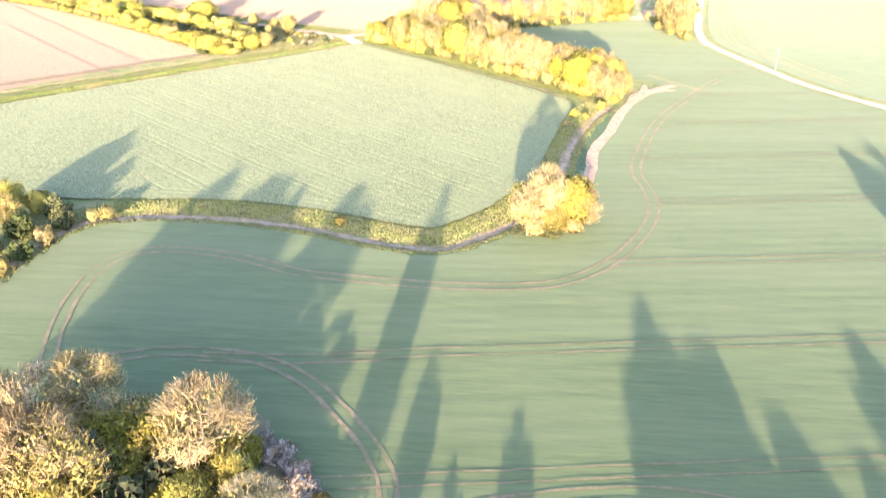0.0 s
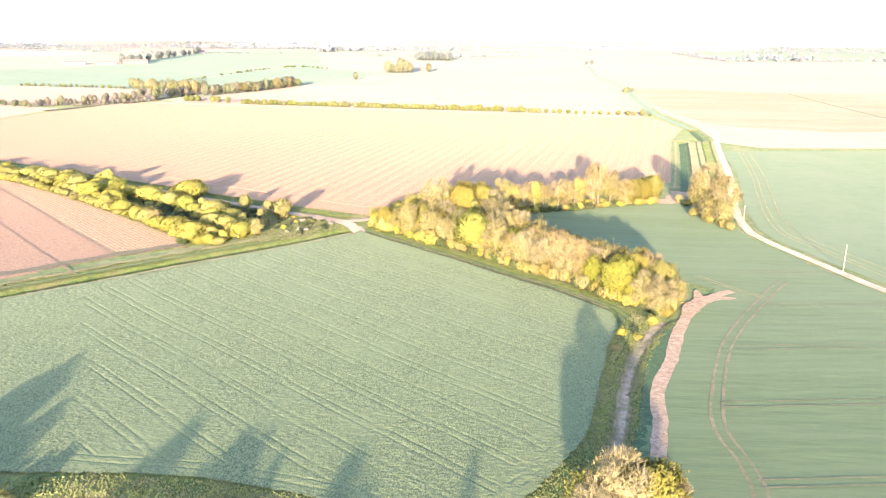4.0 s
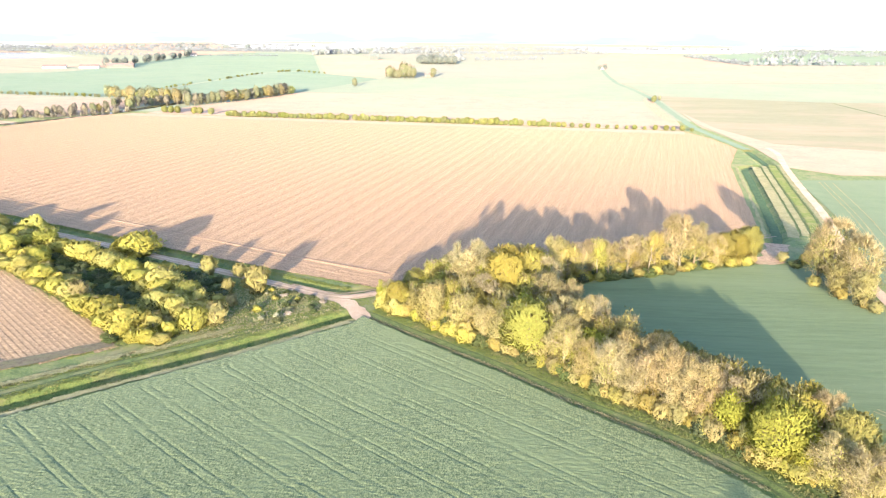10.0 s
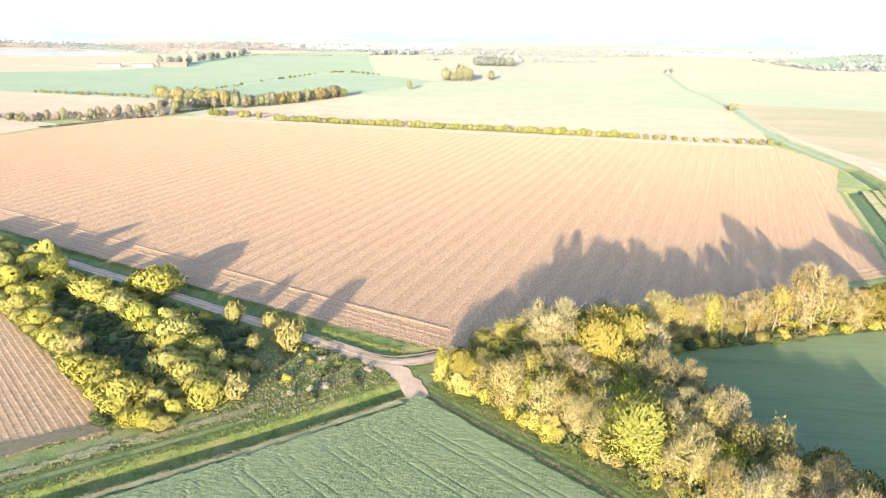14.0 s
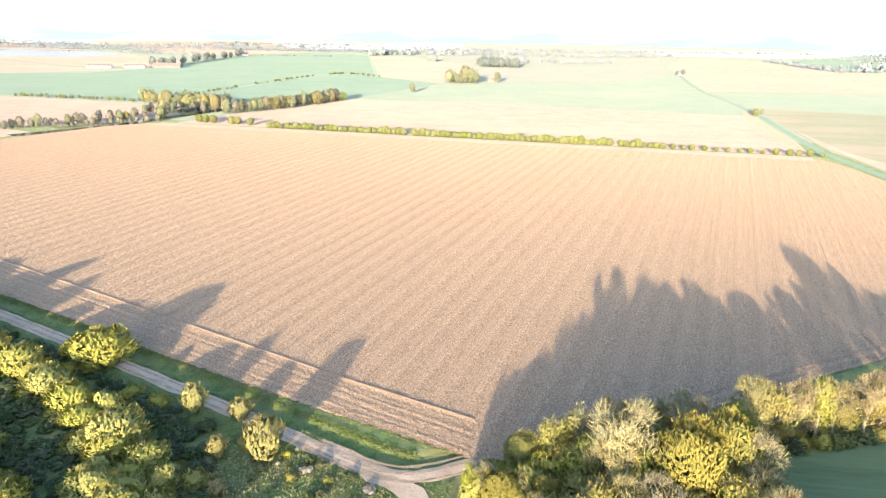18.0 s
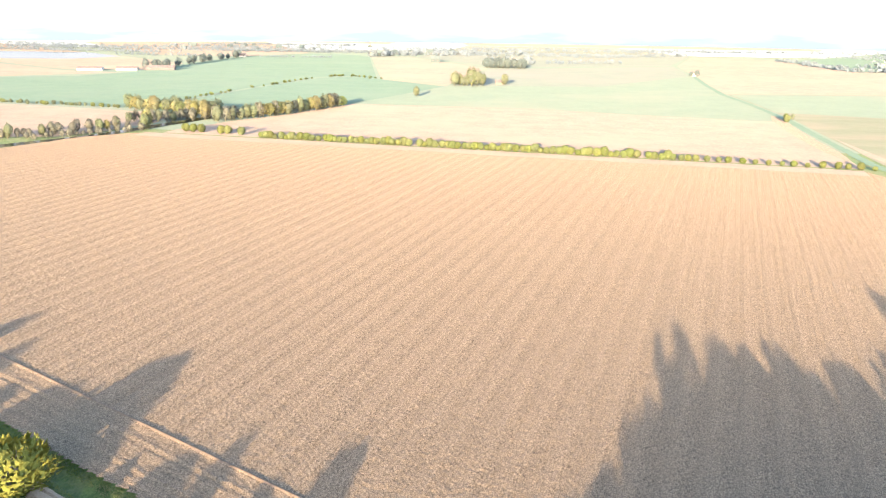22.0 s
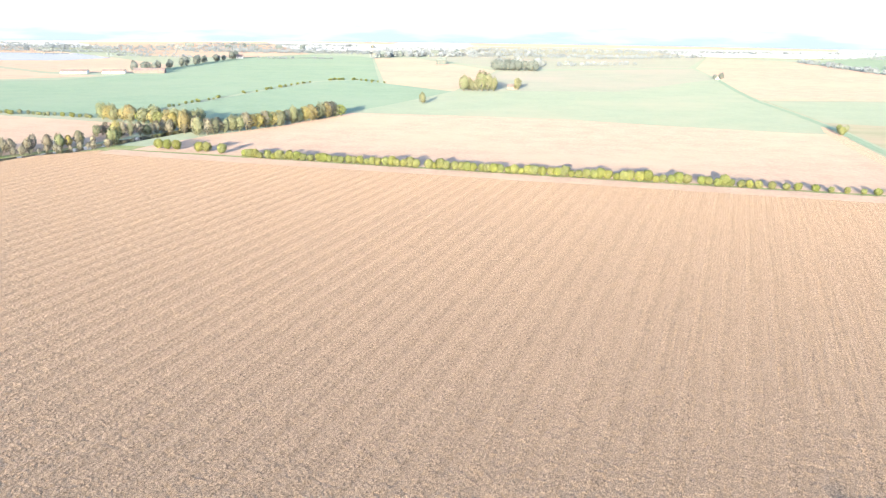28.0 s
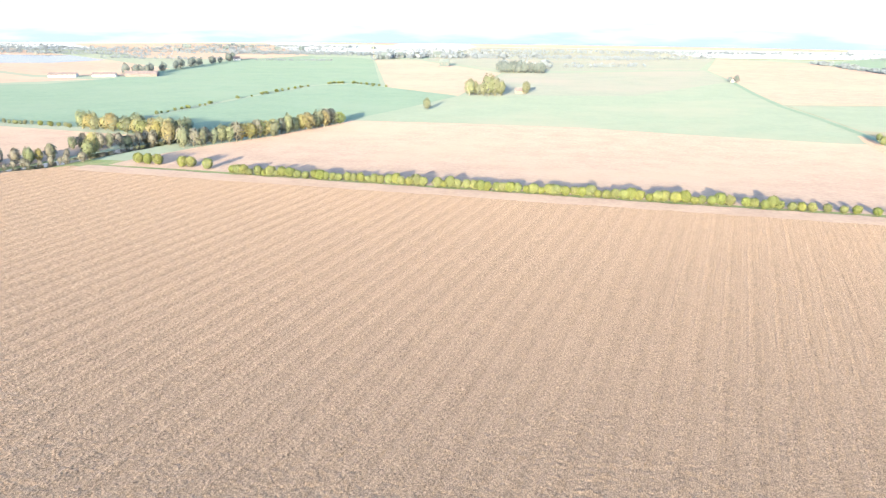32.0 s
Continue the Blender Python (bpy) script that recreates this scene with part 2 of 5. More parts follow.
M_TRACK = surface("chalky_gravel", (0.31, 0.235, 0.168), (0.48, 0.385, 0.29), 2.5, 0.25, 0.03, third=(0.29, 0.215, 0.15), patch=5)
M_DIRT = surface("bare_pink_soil", (0.205, 0.146, 0.096), (0.4, 0.295, 0.208), 1.3, 0.4, 0.12, third=(0.26, 0.205, 0.13), patch=6, crisp=0.11)
M_BED = surface("dry_stream_stones", (0.19, 0.155, 0.105), (0.37, 0.305, 0.225), 0.8, 0.25, 0.06, third=(0.15, 0.14, 0.08), patch=2.5)
M_MARGIN = surface("dark_fallow_margin", (0.085, 0.075, 0.05), (0.16, 0.138, 0.095), 1.0, 0.3, 0.08, third=(0.12, 0.12, 0.065), patch=4)
M_BARK = surface("pale_bark", (0.15, 0.13, 0.085), (0.3, 0.26, 0.178), 0.8, 0.1, 0.02, random_tint=0.4)
M_TWIG = surface("bare_twigs", (0.22, 0.183, 0.09), (0.4, 0.332, 0.168), 1.2, 0.3, random_tint=0.5)
M_BUD = surface("budding_leaves", (0.182, 0.166, 0.048), (0.305, 0.272, 0.088), 1.0, 0.3, random_tint=0.5, through_light=0.12)
M_OLIVE = surface("olive_young_leaves", (0.15, 0.138, 0.034), (0.25, 0.222, 0.058), 1.0, 0.3, random_tint=0.35, through_light=0.12)
M_LEAF = surface("fresh_leaves", (0.165, 0.178, 0.022), (0.295, 0.29, 0.046), 1.4, 0.35, random_tint=0.25, through_light=0.15)
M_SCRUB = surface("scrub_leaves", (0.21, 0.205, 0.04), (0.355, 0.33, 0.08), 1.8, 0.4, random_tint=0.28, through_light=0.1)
M_HEDGE = surface("hedge_leaves", (0.13, 0.147, 0.046), (0.2, 0.213, 0.074), 1.5, 0.4, random_tint=0.4, through_light=0.2)
# Avenue leaves lightened for distance, with haze mixed into the base colour.
M_AVENUE = surface("avenue_leaves", (0.135, 0.15, 0.084), (0.2, 0.214, 0.124), 2.0, 0.6, random_tint=0.45, through_light=0.15)
M_AVENUE_GOLD = surface("poplar_leaves", (0.18, 0.158, 0.062), (0.26, 0.225, 0.092), 2.0, 0.6, random_tint=0.4, through_light=0.2)
M_AVENUE_BARE = surface("leafless_poplar_twigs", (0.135, 0.13, 0.1), (0.2, 0.188, 0.142), 2.0, 0.6, random_tint=0.3)
# Dark thicket leaves, whose deep tone also stands in for shaded gaps.
M_DARK = surface("dark_thicket_and_shade_leaves", (0.035, 0.055, 0.024), (0.1, 0.115, 0.045), 0.8, 0.3, random_tint=0.6, through_light=0.1)
M_BRAMBLE = surface("bare_bramble_canes", (0.26, 0.235, 0.2), (0.43, 0.39, 0.335), 0.8, 0.3, random_tint=0.15)
M_BLOSSOM = surface("blossom", (0.16, 0.18, 0.09), (0.42, 0.4, 0.3), 0.5, 0.2, random_tint=0.3, through_light=0.2)
# Distance haze put into the base colours of far trees, houses and woods.
M_FAR_HAZE = surface("far_haze_tint", (0.11, 0.138, 0.13), (0.152, 0.178, 0.165), 6.0, 1.5, random_tint=0.3, through_light=0.1)
M_WOOD_FAR = surface("haze_tinted_far_woods", (0.19, 0.222, 0.24), (0.232, 0.262, 0.276), 9.0, 2.0, through_light=0.1)
M_ROOF = surface("slate_roof", (0.15, 0.125, 0.115), (0.24, 0.2, 0.185), 3.0, 0.5, diffuse=0.3)
M_WALL = surface("pale_wall", (0.6, 0.57, 0.52), (0.75, 0.72, 0.67), 3.0, 0.5, diffuse=0.3)
M_POST = surface("weathered_wood", (0.2, 0.17, 0.13), (0.34, 0.3, 0.24), 0.5, 0.1, diffuse=0.4)


def water_material():
    m = bpy.data.materials.new("still_water")
    m.use_nodes = True
    n, l = m.node_tree.nodes, m.node_tree.links
    p = n["Principled BSDF"]
    p.inputs["Base Color"].default_value = (0.02, 0.03, 0.03, 1)
    p.inputs["Roughness"].default_value = 0.06
    w = n.new("ShaderNodeTexNoise")
    w.inputs["Scale"].default_value = 0.8
    b = n.new("ShaderNodeBump")
    b.inputs["Distance"].default_value = 0.02
    l.new(w.outputs["Fac"], b.inputs["Height"])
    l.new(b.outputs[0], p.inputs["Normal"])
    return m


M_WATER = water_material()

# ---------------------------------------------------------------- builders
def mesh_of(name, verts, faces, materials, index=None, smooth=False):
    """A mesh from arrays; faces all have the same number of corners, or are a list of such arrays."""
    me = bpy.data.meshes.new(name)
    groups = faces if isinstance(faces, list) else [faces]
    groups = [np.asarray(g, np.int32) for g in groups if len(g)]
    sizes = np.concatenate([np.full(len(g), g.shape[1], np.int32) for g in groups])
    loops = np.concatenate([g.ravel() for g in groups])
    me.vertices.add(len(verts))
    me.vertices.foreach_set("co", np.asarray(verts, np.float32).ravel())
    me.loops.add(len(loops))
    me.loops.foreach_set("vertex_index", loops)
    me.polygons.add(len(sizes))
    starts = np.r_[0, np.cumsum(sizes)[:-1]].astype(np.int32)
    me.polygons.foreach_set("loop_start", starts)
    for m in materials:
        me.materials.append(m)
    if index is not None:
        me.polygons.foreach_set("material_index", np.asarray(index, np.int32))
    me.polygons.foreach_set("use_smooth", np.full(len(sizes), smooth))
    me.update(calc_edges=True)
    return me


def value_noise(x, y, scale, seed):
    g = np.random.default_rng(seed).random((257, 257))
    u, v = np.asarray(x) / scale, np.asarray(y) / scale
    i, j = np.floor(u).astype(int), np.floor(v).astype(int)
    a, b = u - i, v - j
    a, b = a * a * (3 - 2 * a), b * b * (3 - 2 * b)
    i, j, i2, j2 = i % 256, j % 256, (i + 1) % 256, (j + 1) % 256
    return (g[i, j] * (1 - a) + g[i2, j] * a) * (1 - b) + (g[i, j2] * (1 - a) + g[i2, j2] * a) * b


def inside(x, y, outline):
    hit = np.zeros(np.shape(x), bool)
    for (x0, y0), (x1, y1) in zip(outline, outline[1:] + outline[:1]):
        if y0 != y1:
            hit ^= ((y0 > y) != (y1 > y)) & (x < (x1 - x0) * (y - y0) / (y1 - y0) + x0)
    return hit


def away(x, y, line):
    """The distance from a line of corners."""
    best = np.full(np.shape(x), 1e9)
    for (x0, y0), (x1, y1) in zip(line, line[1:]):
        dx, dy = x1 - x0, y1 - y0
        s = np.clip(((x - x0) * dx + (y - y0) * dy) / (dx * dx + dy * dy), 0, 1)
        best = np.minimum(best, np.hypot(x - x0 - s * dx, y - y0 - s * dy))
    return best


def rounded(line, per=6):
    """A Catmull-Rom curve through the corners."""
    p = [np.array(q, float) for q in line]
    p = [2 * p[0] - p[1]] + p + [2 * p[-1] - p[-2]]
    out = []
    for a, b, c, d in zip(p, p[1:], p[2:], p[3:]):
        for k in range(per):
            t = k / per
            out.append(0.5 * (2 * b + (c - a) * t + (2 * a - 5 * b + 4 * c - d) * t * t + (3 * b - a - 3 * c + d) * t ** 3))
    out.append(p[-2])
    return [tuple(q) for q in out]


def offset(line, d):
    """The line moved d metres to its left."""
    p = np.array(line, float)
    g = np.gradient(p, axis=0)
    g /= np.linalg.norm(g, axis=1)[:, None]
    return [tuple(q) for q in p + d * np.c_[-g[:, 1], g[:, 0]]]


def grid_lines(lo, hi, coarse, near):
    """Steps from lo to hi, finer within the stretch near = (from, to, step)."""
    if near is None:
        return np.arange(lo, hi + coarse, coarse)
    a, b, fine = near
    return np.r_[np.arange(lo, a, coarse), np.arange(max(a, lo), min(b, hi), fine), np.arange(max(b, lo), hi + coarse, coarse)]


def field(name, outline, step, turn, relief, materials, label, pick=None, category="field", near=(None, None)):
    """A field as a grid of cells inside its outline, with the rows along the direction turn (degrees from +x)."""
    c, s = math.cos(radians(turn)), math.sin(radians(turn))
    o = [(x * c + y * s, -x * s + y * c) for x, y in outline]
    su, sv = step
    us = grid_lines(min(p[0] for p in o), max(p[0] for p in o), su, near[0])
    vs = grid_lines(min(p[1] for p in o), max(p[1] for p in o), sv, near[1])
    uc, vc = np.meshgrid((us[:-1] + us[1:]) / 2, (vs[:-1] + vs[1:]) / 2, indexing="ij")
    keep = inside(uc, vc, o)
    i, j = np.nonzero(keep)
    w = len(vs)
    quads = np.stack([i * w + j, (i + 1) * w + j, (i + 1) * w + j + 1, i * w + j + 1], 1)
    used, back = np.unique(quads, return_inverse=True)
    quads = back.reshape(-1, 4)
    u, v = us[used // w], vs[used % w]
    du, dv = np.gradient(us)[used // w], np.gradient(vs)[used % w]
    rng = np.random.default_rng(len(used))
    u, v = u + rng.uniform(-0.22, 0.22, len(u)) * du, v + rng.uniform(-0.22, 0.22, len(u)) * dv
    x, y = u * c - v * s, u * s + v * c
    z = relief(x, y, u, v)
    index = None
    if pick is not None:
        index = pick(x[quads].mean(1), y[quads].mean(1), u[quads].mean(1), v[quads].mean(1))
    return tagged(new(name, mesh_of(name, np.c_[x, y, z], quads, materials, index)), label, category, kind="structure")


def plain_field(name, outline, material, label, z, category="field"):
    """A distant field: one flat sheet."""
    bm = bmesh.new()
    bm.faces.new([bm.verts.new((x, y, z)) for x, y in outline])
    bmesh.ops.recalc_face_normals(bm, faces=bm.faces)
    if bm.faces[:][0].normal.z < 0:
        bmesh.ops.reverse_faces(bm, faces=bm.faces)
    me = bpy.data.meshes.new(name)
    bm.to_mesh(me)
    bm.free()
    me.materials.append(material)
    return tagged(new(name, me), label, category, kind="structure")


def resampled(line, step):
    """The same line with even steps."""
    p = np.array(line, float)
    d = np.r_[0, np.cumsum(np.linalg.norm(np.diff(p, axis=0), axis=1))]
    t = np.linspace(0, d[-1], max(3, int(d[-1] / step)))
    return [tuple(q) for q in np.c_[np.interp(t, d, p[:, 0]), np.interp(t, d, p[:, 1])]]


def strip(name, line, width, z, material, label, category, wobble=0.25, seed=1, crown=0.0, ground_z=None, taper=0.0):
    """A track or verge along a line, with uneven edges; five corners across."""
    p = np.array(resampled(line, max(0.8, width * 0.4)), float)
    g = np.gradient(p, axis=0)
    g /= np.linalg.norm(g, axis=1)[:, None]
    side = np.c_[-g[:, 1], g[:, 0]]
    rng = np.random.default_rng(seed)
    far = np.minimum(np.arange(len(p)), np.arange(len(p))[::-1]) * max(0.8, width * 0.4)
    slim = np.sqrt(np.clip(far / taper, 0.02, 1)) if taper else np.ones(len(p))
    cols = []
    for k in (-1, -0.5, 0, 0.5, 1):
        e = wobble * 2.2 * (value_noise(p[:, 0], p[:, 1] + 37 * k, 2.5, seed) - 0.5) + wobble * 1.2 * (value_noise(p[:, 0], p[:, 1] + 91 * k, 0.9, seed + 5) - 0.5) if abs(k) == 1 else 0
        q = p + side * ((k * width / 2 + e) * slim)[:, None]
        zz = z + crown * (1 - k * k)
        if ground_z is not None:
            zz = zz + ground_z(q[:, 0], q[:, 1])
        cols.append(np.c_[q, np.broadcast_to(zz, len(q))])
    n = len(p)
    verts = np.concatenate(cols)
    a = np.arange(n - 1)
    quads = np.concatenate([np.stack([k * n + a, k * n + a + 1, (k + 1) * n + a + 1, (k + 1) * n + a], 1)[:, ::-1] for k in range(4)])
    return tagged(new(name, mesh_of(name, verts, quads, [material], smooth=True)), label, category, kind="structure")


def tubes(segments, sides=5):
    """Tapered tubes, from rows of start, end, and the two radii; gives corners and quads."""
    s = np.array([(*a, *b, r, q) for a, b, r, q in segments], float)
    a, b = s[:, :3], s[:, 3:6]
    d = b - a
    d /= np.linalg.norm(d, axis=1)[:, None] + 1e-9
    up = np.where(np.abs(d[:, 2:]) > 0.9, [[1.0, 0, 0]], [[0, 0, 1.0]])
    e = np.cross(d, up)
    e /= np.linalg.norm(e, axis=1)[:, None] + 1e-9
    f = np.cross(d, e)
    v = []
    for k in range(sides):
        t = 2 * math.pi * k / sides
        w = math.cos(t) * e + math.sin(t) * f
        v += [a + w * s[:, 6:7], b + w * s[:, 7:8]]
    v = np.stack(v, 1)
    n = len(s)
    base = np.arange(n)[:, None] * 2 * sides
    quads = []
    for k in range(sides):
        m = (k + 1) % sides
        quads.append(base + np.array([[2 * k, 2 * m, 2 * m + 1, 2 * k + 1]]))
    return v.reshape(-1, 3), np.concatenate(quads)


def leaves(points, normals, size, rng, long=1.0):
    """Small leaf clumps (a triangle each) at the points, facing roughly along the normals."""
    n = len(points)
    nrm = normals + rng.normal(0, 0.3, (n, 3))
    nrm /= np.linalg.norm(nrm, axis=1)[:, None] + 1e-9
    e = np.cross(nrm, rng.normal(0, 1, (n, 3)))
    e /= np.linalg.norm(e, axis=1)[:, None] + 1e-9
    f = np.cross(nrm, e)
    s = (size * rng.uniform(0.55, 1.25, n))[:, None]
    s = s * 1.12
    v = np.stack([points - e * s * long - f * s * 0.5, points + e * s * long - f * s * 0.5, points + f * s * 0.95], 1)
    return v.reshape(-1, 3), np.arange(3 * n).reshape(-1, 3)


def sprays(points, axes, facing, size, rng):
    """Slim leafy shoots (a triangle each) that point along their axes and turn their flat side outwards."""
    n = len(points)
    f = facing / (np.linalg.norm(facing, axis=1)[:, None] + 1e-9)
    a = axes - 0.6 * np.sum(axes * f, 1)[:, None] * f + rng.normal(0, 0.22, (n, 3))
    a /= np.linalg.norm(a, axis=1)[:, None] + 1e-9
    e = np.cross(f + rng.normal(0, 0.22, (n, 3)), a)
    e /= np.linalg.norm(e, axis=1)[:, None] + 1e-9
    s = (size * rng.uniform(0.6, 1.35, n))[:, None]
    flip = np.where(np.sum(np.cross(e, a) * facing, 1) < 0, -1.0, 1.0)[:, None]
    e = e * flip
    v = np.stack([points - e * s * 0.62 - a * s * 0.7, points + e * s * 0.62 - a * s * 0.7, points + a * s * 1.45], 1)
    return v.reshape(-1, 3), np.arange(3 * n).reshape(-1, 3)


def soften(me, ways):
    """Shading directions for small leaves, so that a crown is shaded as one round mass."""
    w = np.asarray(ways, np.float32)
    w = w / (np.linalg.norm(w, axis=1)[:, None] + 1e-9)
    me.polygons.foreach_set("use_smooth", np.full(len(me.polygons), True))
    me.normals_split_custom_set_from_vertices(w)
    return me


def part(name, me, parent, label=""):
    ob = new(name, me)
    ob.parent = parent
    return tagged(ob, label) if label else ob

# ---------------------------------------------------------------- the plan, in metres
STREAM = rounded([(-56, 40), (-51, 62), (-49, 84), (-48.5, 98), (-47, 109), (-43, 115.5), (-37.6, 117.7), (-31.9, 118.8), (-20.5, 119), (-9.7, 117.5), (0, 115.2),
                  (7.8, 112.3), (16.6, 110.3), (21.9, 111), (25.6, 114), (32, 120.6), (35.6, 126.6), (41.1, 142.3), (44, 157),
                  (47.5, 173), (52, 186), (57, 195.5)], 5)
DITCH = rounded([(-190, 100), (-120, 169), (-76.5, 212), (-63, 225.5), (-46.5, 241), (-37.2, 250.5), (-25.5, 263)], 6)
DRAIN_A = rounded([(88, 338), (91.4, 348), (102.6, 405.7), (113.5, 467)], 5)
DRAIN_B = rounded([(113.5, 468), (120, 472), (126.5, 477), (129.5, 522)], 4)
DRAIN_C = [(129.5, 522), (124, 575), (121, 610), (124, 713), (127.7, 790), (125, 900), (119, 987), (122, 1106), (130, 1254)]
TRACK = rounded([(-345, 421), (-230, 368), (-158, 336.5), (-131, 323.5), (-105, 311), (-82.4, 299.8), (-63.6, 290.6), (-48.4, 282.9), (-37, 277.2), (-30, 274.8), (-25, 276), (-20, 279.5), (-14, 284)], 6)
ROAD = rounded([(220, 118), (150, 175), (118, 214.6), (106.2, 243), (98, 268), (97, 280), (99.8, 303), (107.5, 340), (115.5, 377), (126, 437), (134, 478), (141, 510), (142, 530)], 6)
SIDE_DITCH = offset(resampled(TRACK, 4.0), 3.9)[30:-2]
DIRT = rounded([(46.5, 138), (48.8, 150), (50.2, 160.6), (54.9, 174.2), (59.1, 188.9), (64, 201.5), (70, 211), (77, 217)], 6)


def dips(x, y):
    """How far the ground lies under its level in the stream and the ditches."""
    z = np.zeros(np.shape(x))
    for line, half, bank, deep in ((STREAM, 1.3, 1.3, 0.45), (DITCH, 0.7, 1.7, 1.9), (DRAIN_A, 1.4, 2.0, 1.3), (DRAIN_B, 1.4, 2.0, 1.3), (SIDE_DITCH, 0.3, 1.3, 1.0)):
        d = away(x, y, line)
        z = np.minimum(z, -deep * np.clip(1 - (d - half) / bank, 0, 1))
    return z


def make_ground():
    def lines(a, b, step, far_a, far_b):
        core = np.arange(a, b + step, step)
        up = [b + step + k for k in np.cumsum(np.geomspace(4, 500, 30)) if b + k < far_b] + [far_b]
        down = [a - k for k in np.cumsum(np.geomspace(4, 500, 30)) if a - k > far_a] + [far_a]
        return np.unique(np.r_[down, core, up])

    xs, ys = lines(-150, 150, 1.4, -4600, 4600), lines(40, 535, 1.7, -420, 5300)
    x, y = np.meshgrid(xs, ys, indexing="ij")
    z = np.zeros(x.shape)
    near = (np.abs(x) < 200) & (y > 20) & (y < 560)
    z[near] = dips(x[near], y[near])
    z += np.where(near & (z > -0.1), 0.05 * value_noise(x, y, 1.7, 3) - 0.05, 0)
    w = len(ys)
    i, j = np.meshgrid(np.arange(len(xs) - 1), np.arange(w - 1), indexing="ij")
    i, j = i.ravel(), j.ravel()
    quads = np.stack([i * w + j, (i + 1) * w + j, (i + 1) * w + j + 1, i * w + j + 1], 1)
    me = mesh_of("ground", np.c_[x.ravel(), y.ravel(), z.ravel()], quads, [M_GRASS], smooth=True)
    tagged(new("ground", me), "rough green and straw grassland cut by ditches", "ground", kind="structure")


make_ground()

# ---- the ploughed field in the middle
PLOUGH = [(-20, 281), (-46, 291.5), (-63, 299), (-82, 307.5), (-105, 319), (-131, 331), (-158, 344), (-230, 377), (-345, 430),
          (-300, 513), (-293, 553), (-275, 607), (-257, 628), (-181, 620), (84, 590), (112, 587), (120, 560), (125, 524),
          (108, 470), (87, 352), (62, 337.5), (26, 311), (5, 294), (-4, 287), (-15, 281)]
HEADLAND = [(-345, 447), (-160, 360), (-112, 336.5), (-75.8, 318.6), (-47, 304.4), (-21, 292.7)]
HEADLAND_E = [(-4, 290), (16, 308.7), (40.6, 327), (64.6, 344.6), (86, 360)]


CLOD = 0.075


def plough_relief(x, y, u, v):
    d = away(x, y, HEADLAND)
    west = inside(x, y, HEADLAND + [(-20, 270), (-345, 400)])
    along = x * 0.44 + y * 0.9
    across = np.where(west, along, v)
    z = 0.2 + np.where(west, 0.015, 0.042) * np.sin(2 * np.pi * across / 5.4 + 0.5 * value_noise(x, y, 25, 6)) + 0.025 * np.sin(2 * np.pi * across / 1.8 + 3 * value_noise(x, y, 9, 5))
    far = np.clip((np.hypot(x + 35, y - 390) - 130) / 60, 0, 1)
    clods = np.random.default_rng(71).uniform(-0.5, 0.5, len(x))
    z += CLOD * (1 - 0.25 * far) * clods + 0.06 * (value_noise(x, y, 1.3, 7) - 0.5)
    z += 0.1 * np.exp(-(d / 0.5) ** 2) + 0.08 * np.exp(-(away(x, y, HEADLAND_E) / 0.7) ** 2)
    return z


def plough_pick(x, y, u, v):
    west = inside(x, y, HEADLAND + [(-20, 270), (-345, 400)])
    east = inside(x, y, HEADLAND_E + [(100, 352), (62, 325), (-4, 276)])
    return west.astype(int) + 2 * (east & ~west)


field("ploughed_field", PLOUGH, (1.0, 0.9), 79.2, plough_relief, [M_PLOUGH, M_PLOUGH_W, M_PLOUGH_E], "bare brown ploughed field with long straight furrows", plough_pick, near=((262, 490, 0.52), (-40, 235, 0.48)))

# ---- the leafy crop field
bank_n = offset(STREAM, 7.0)
lo = [p for p in bank_n if p[0] > -30 and p[1] > 100 and p[1] < 172]
lo = [(x + 2.4 * min(1.0, max(0.0, (y - 128) / 15)), y) for x, y in lo]
RAPE = [(-23.4, 257.7), (-39.1, 241.8), (-51.2, 229.8), (-64.8, 216.3), (-74.8, 207.3), (-119, 164), (-187, 98), (-150, 92), (-75, 110), (-60, 124.5), (-50, 124), (-40, 125)] + lo + [
    (43.2, 178), (47.2, 191), (46.5, 199), (35, 212), (21.5, 223.5), (8.5, 236), (-9, 250.5), (-22, 262)]
RAPE_EDGE = [(-40, 130.5)] + offset(lo, 4.0) + [(38, 180), (41, 192), (40.5, 197), (31, 208), (18, 219), (5, 231.5), (-12, 246), (-22, 254), (-40, 237.5), (-76, 202)]


def rape_rut(x, y, u, v):
    """Nearness to a wheel rut: 1 in it, 0 outside."""
    bend = 5.5
    w = (x + 76) * 0.693 - (y - 206) * 0.721 + 0.8 * np.sin(v / 3.1)
    q = np.clip(bend - w, 0, bend * 0.97)
    lean = np.sqrt(bend * bend - q * q)
    k = (v - (bend - lean) + 1.0 + 0.25 * np.sin(u / 9)) % 7.0
    core = inside(x, y, RAPE_EDGE)
    rut = np.minimum(np.abs(k - 2.0), np.abs(k - 3.7)) * lean / bend
    r = np.where(w > 0.6, np.where(core | (w < bend), np.clip(1 - (rut - 0.05) / 0.28, 0, 1), 0), 0)
    e = away(x, y, RAPE_EDGE[:-3])
    edge = np.minimum(np.abs(e - 0.2), np.abs(e - 1.9))
    r = np.maximum(r, np.where(core, 0, np.clip(1 - (edge - 0.05) / 0.28, 0, 1)))
    return r


def rape_relief(x, y, u, v):
    z = 0.34 + 0.02 * (value_noise(x, y, 1.2, 21) - 0.5) + 0.07 * (value_noise(x, y, 0.31, 22) - 0.5) + 0.04 * (value_noise(x, y, 7, 23) - 0.5)
    return z - 0.065 * rape_rut(x, y, u, v)


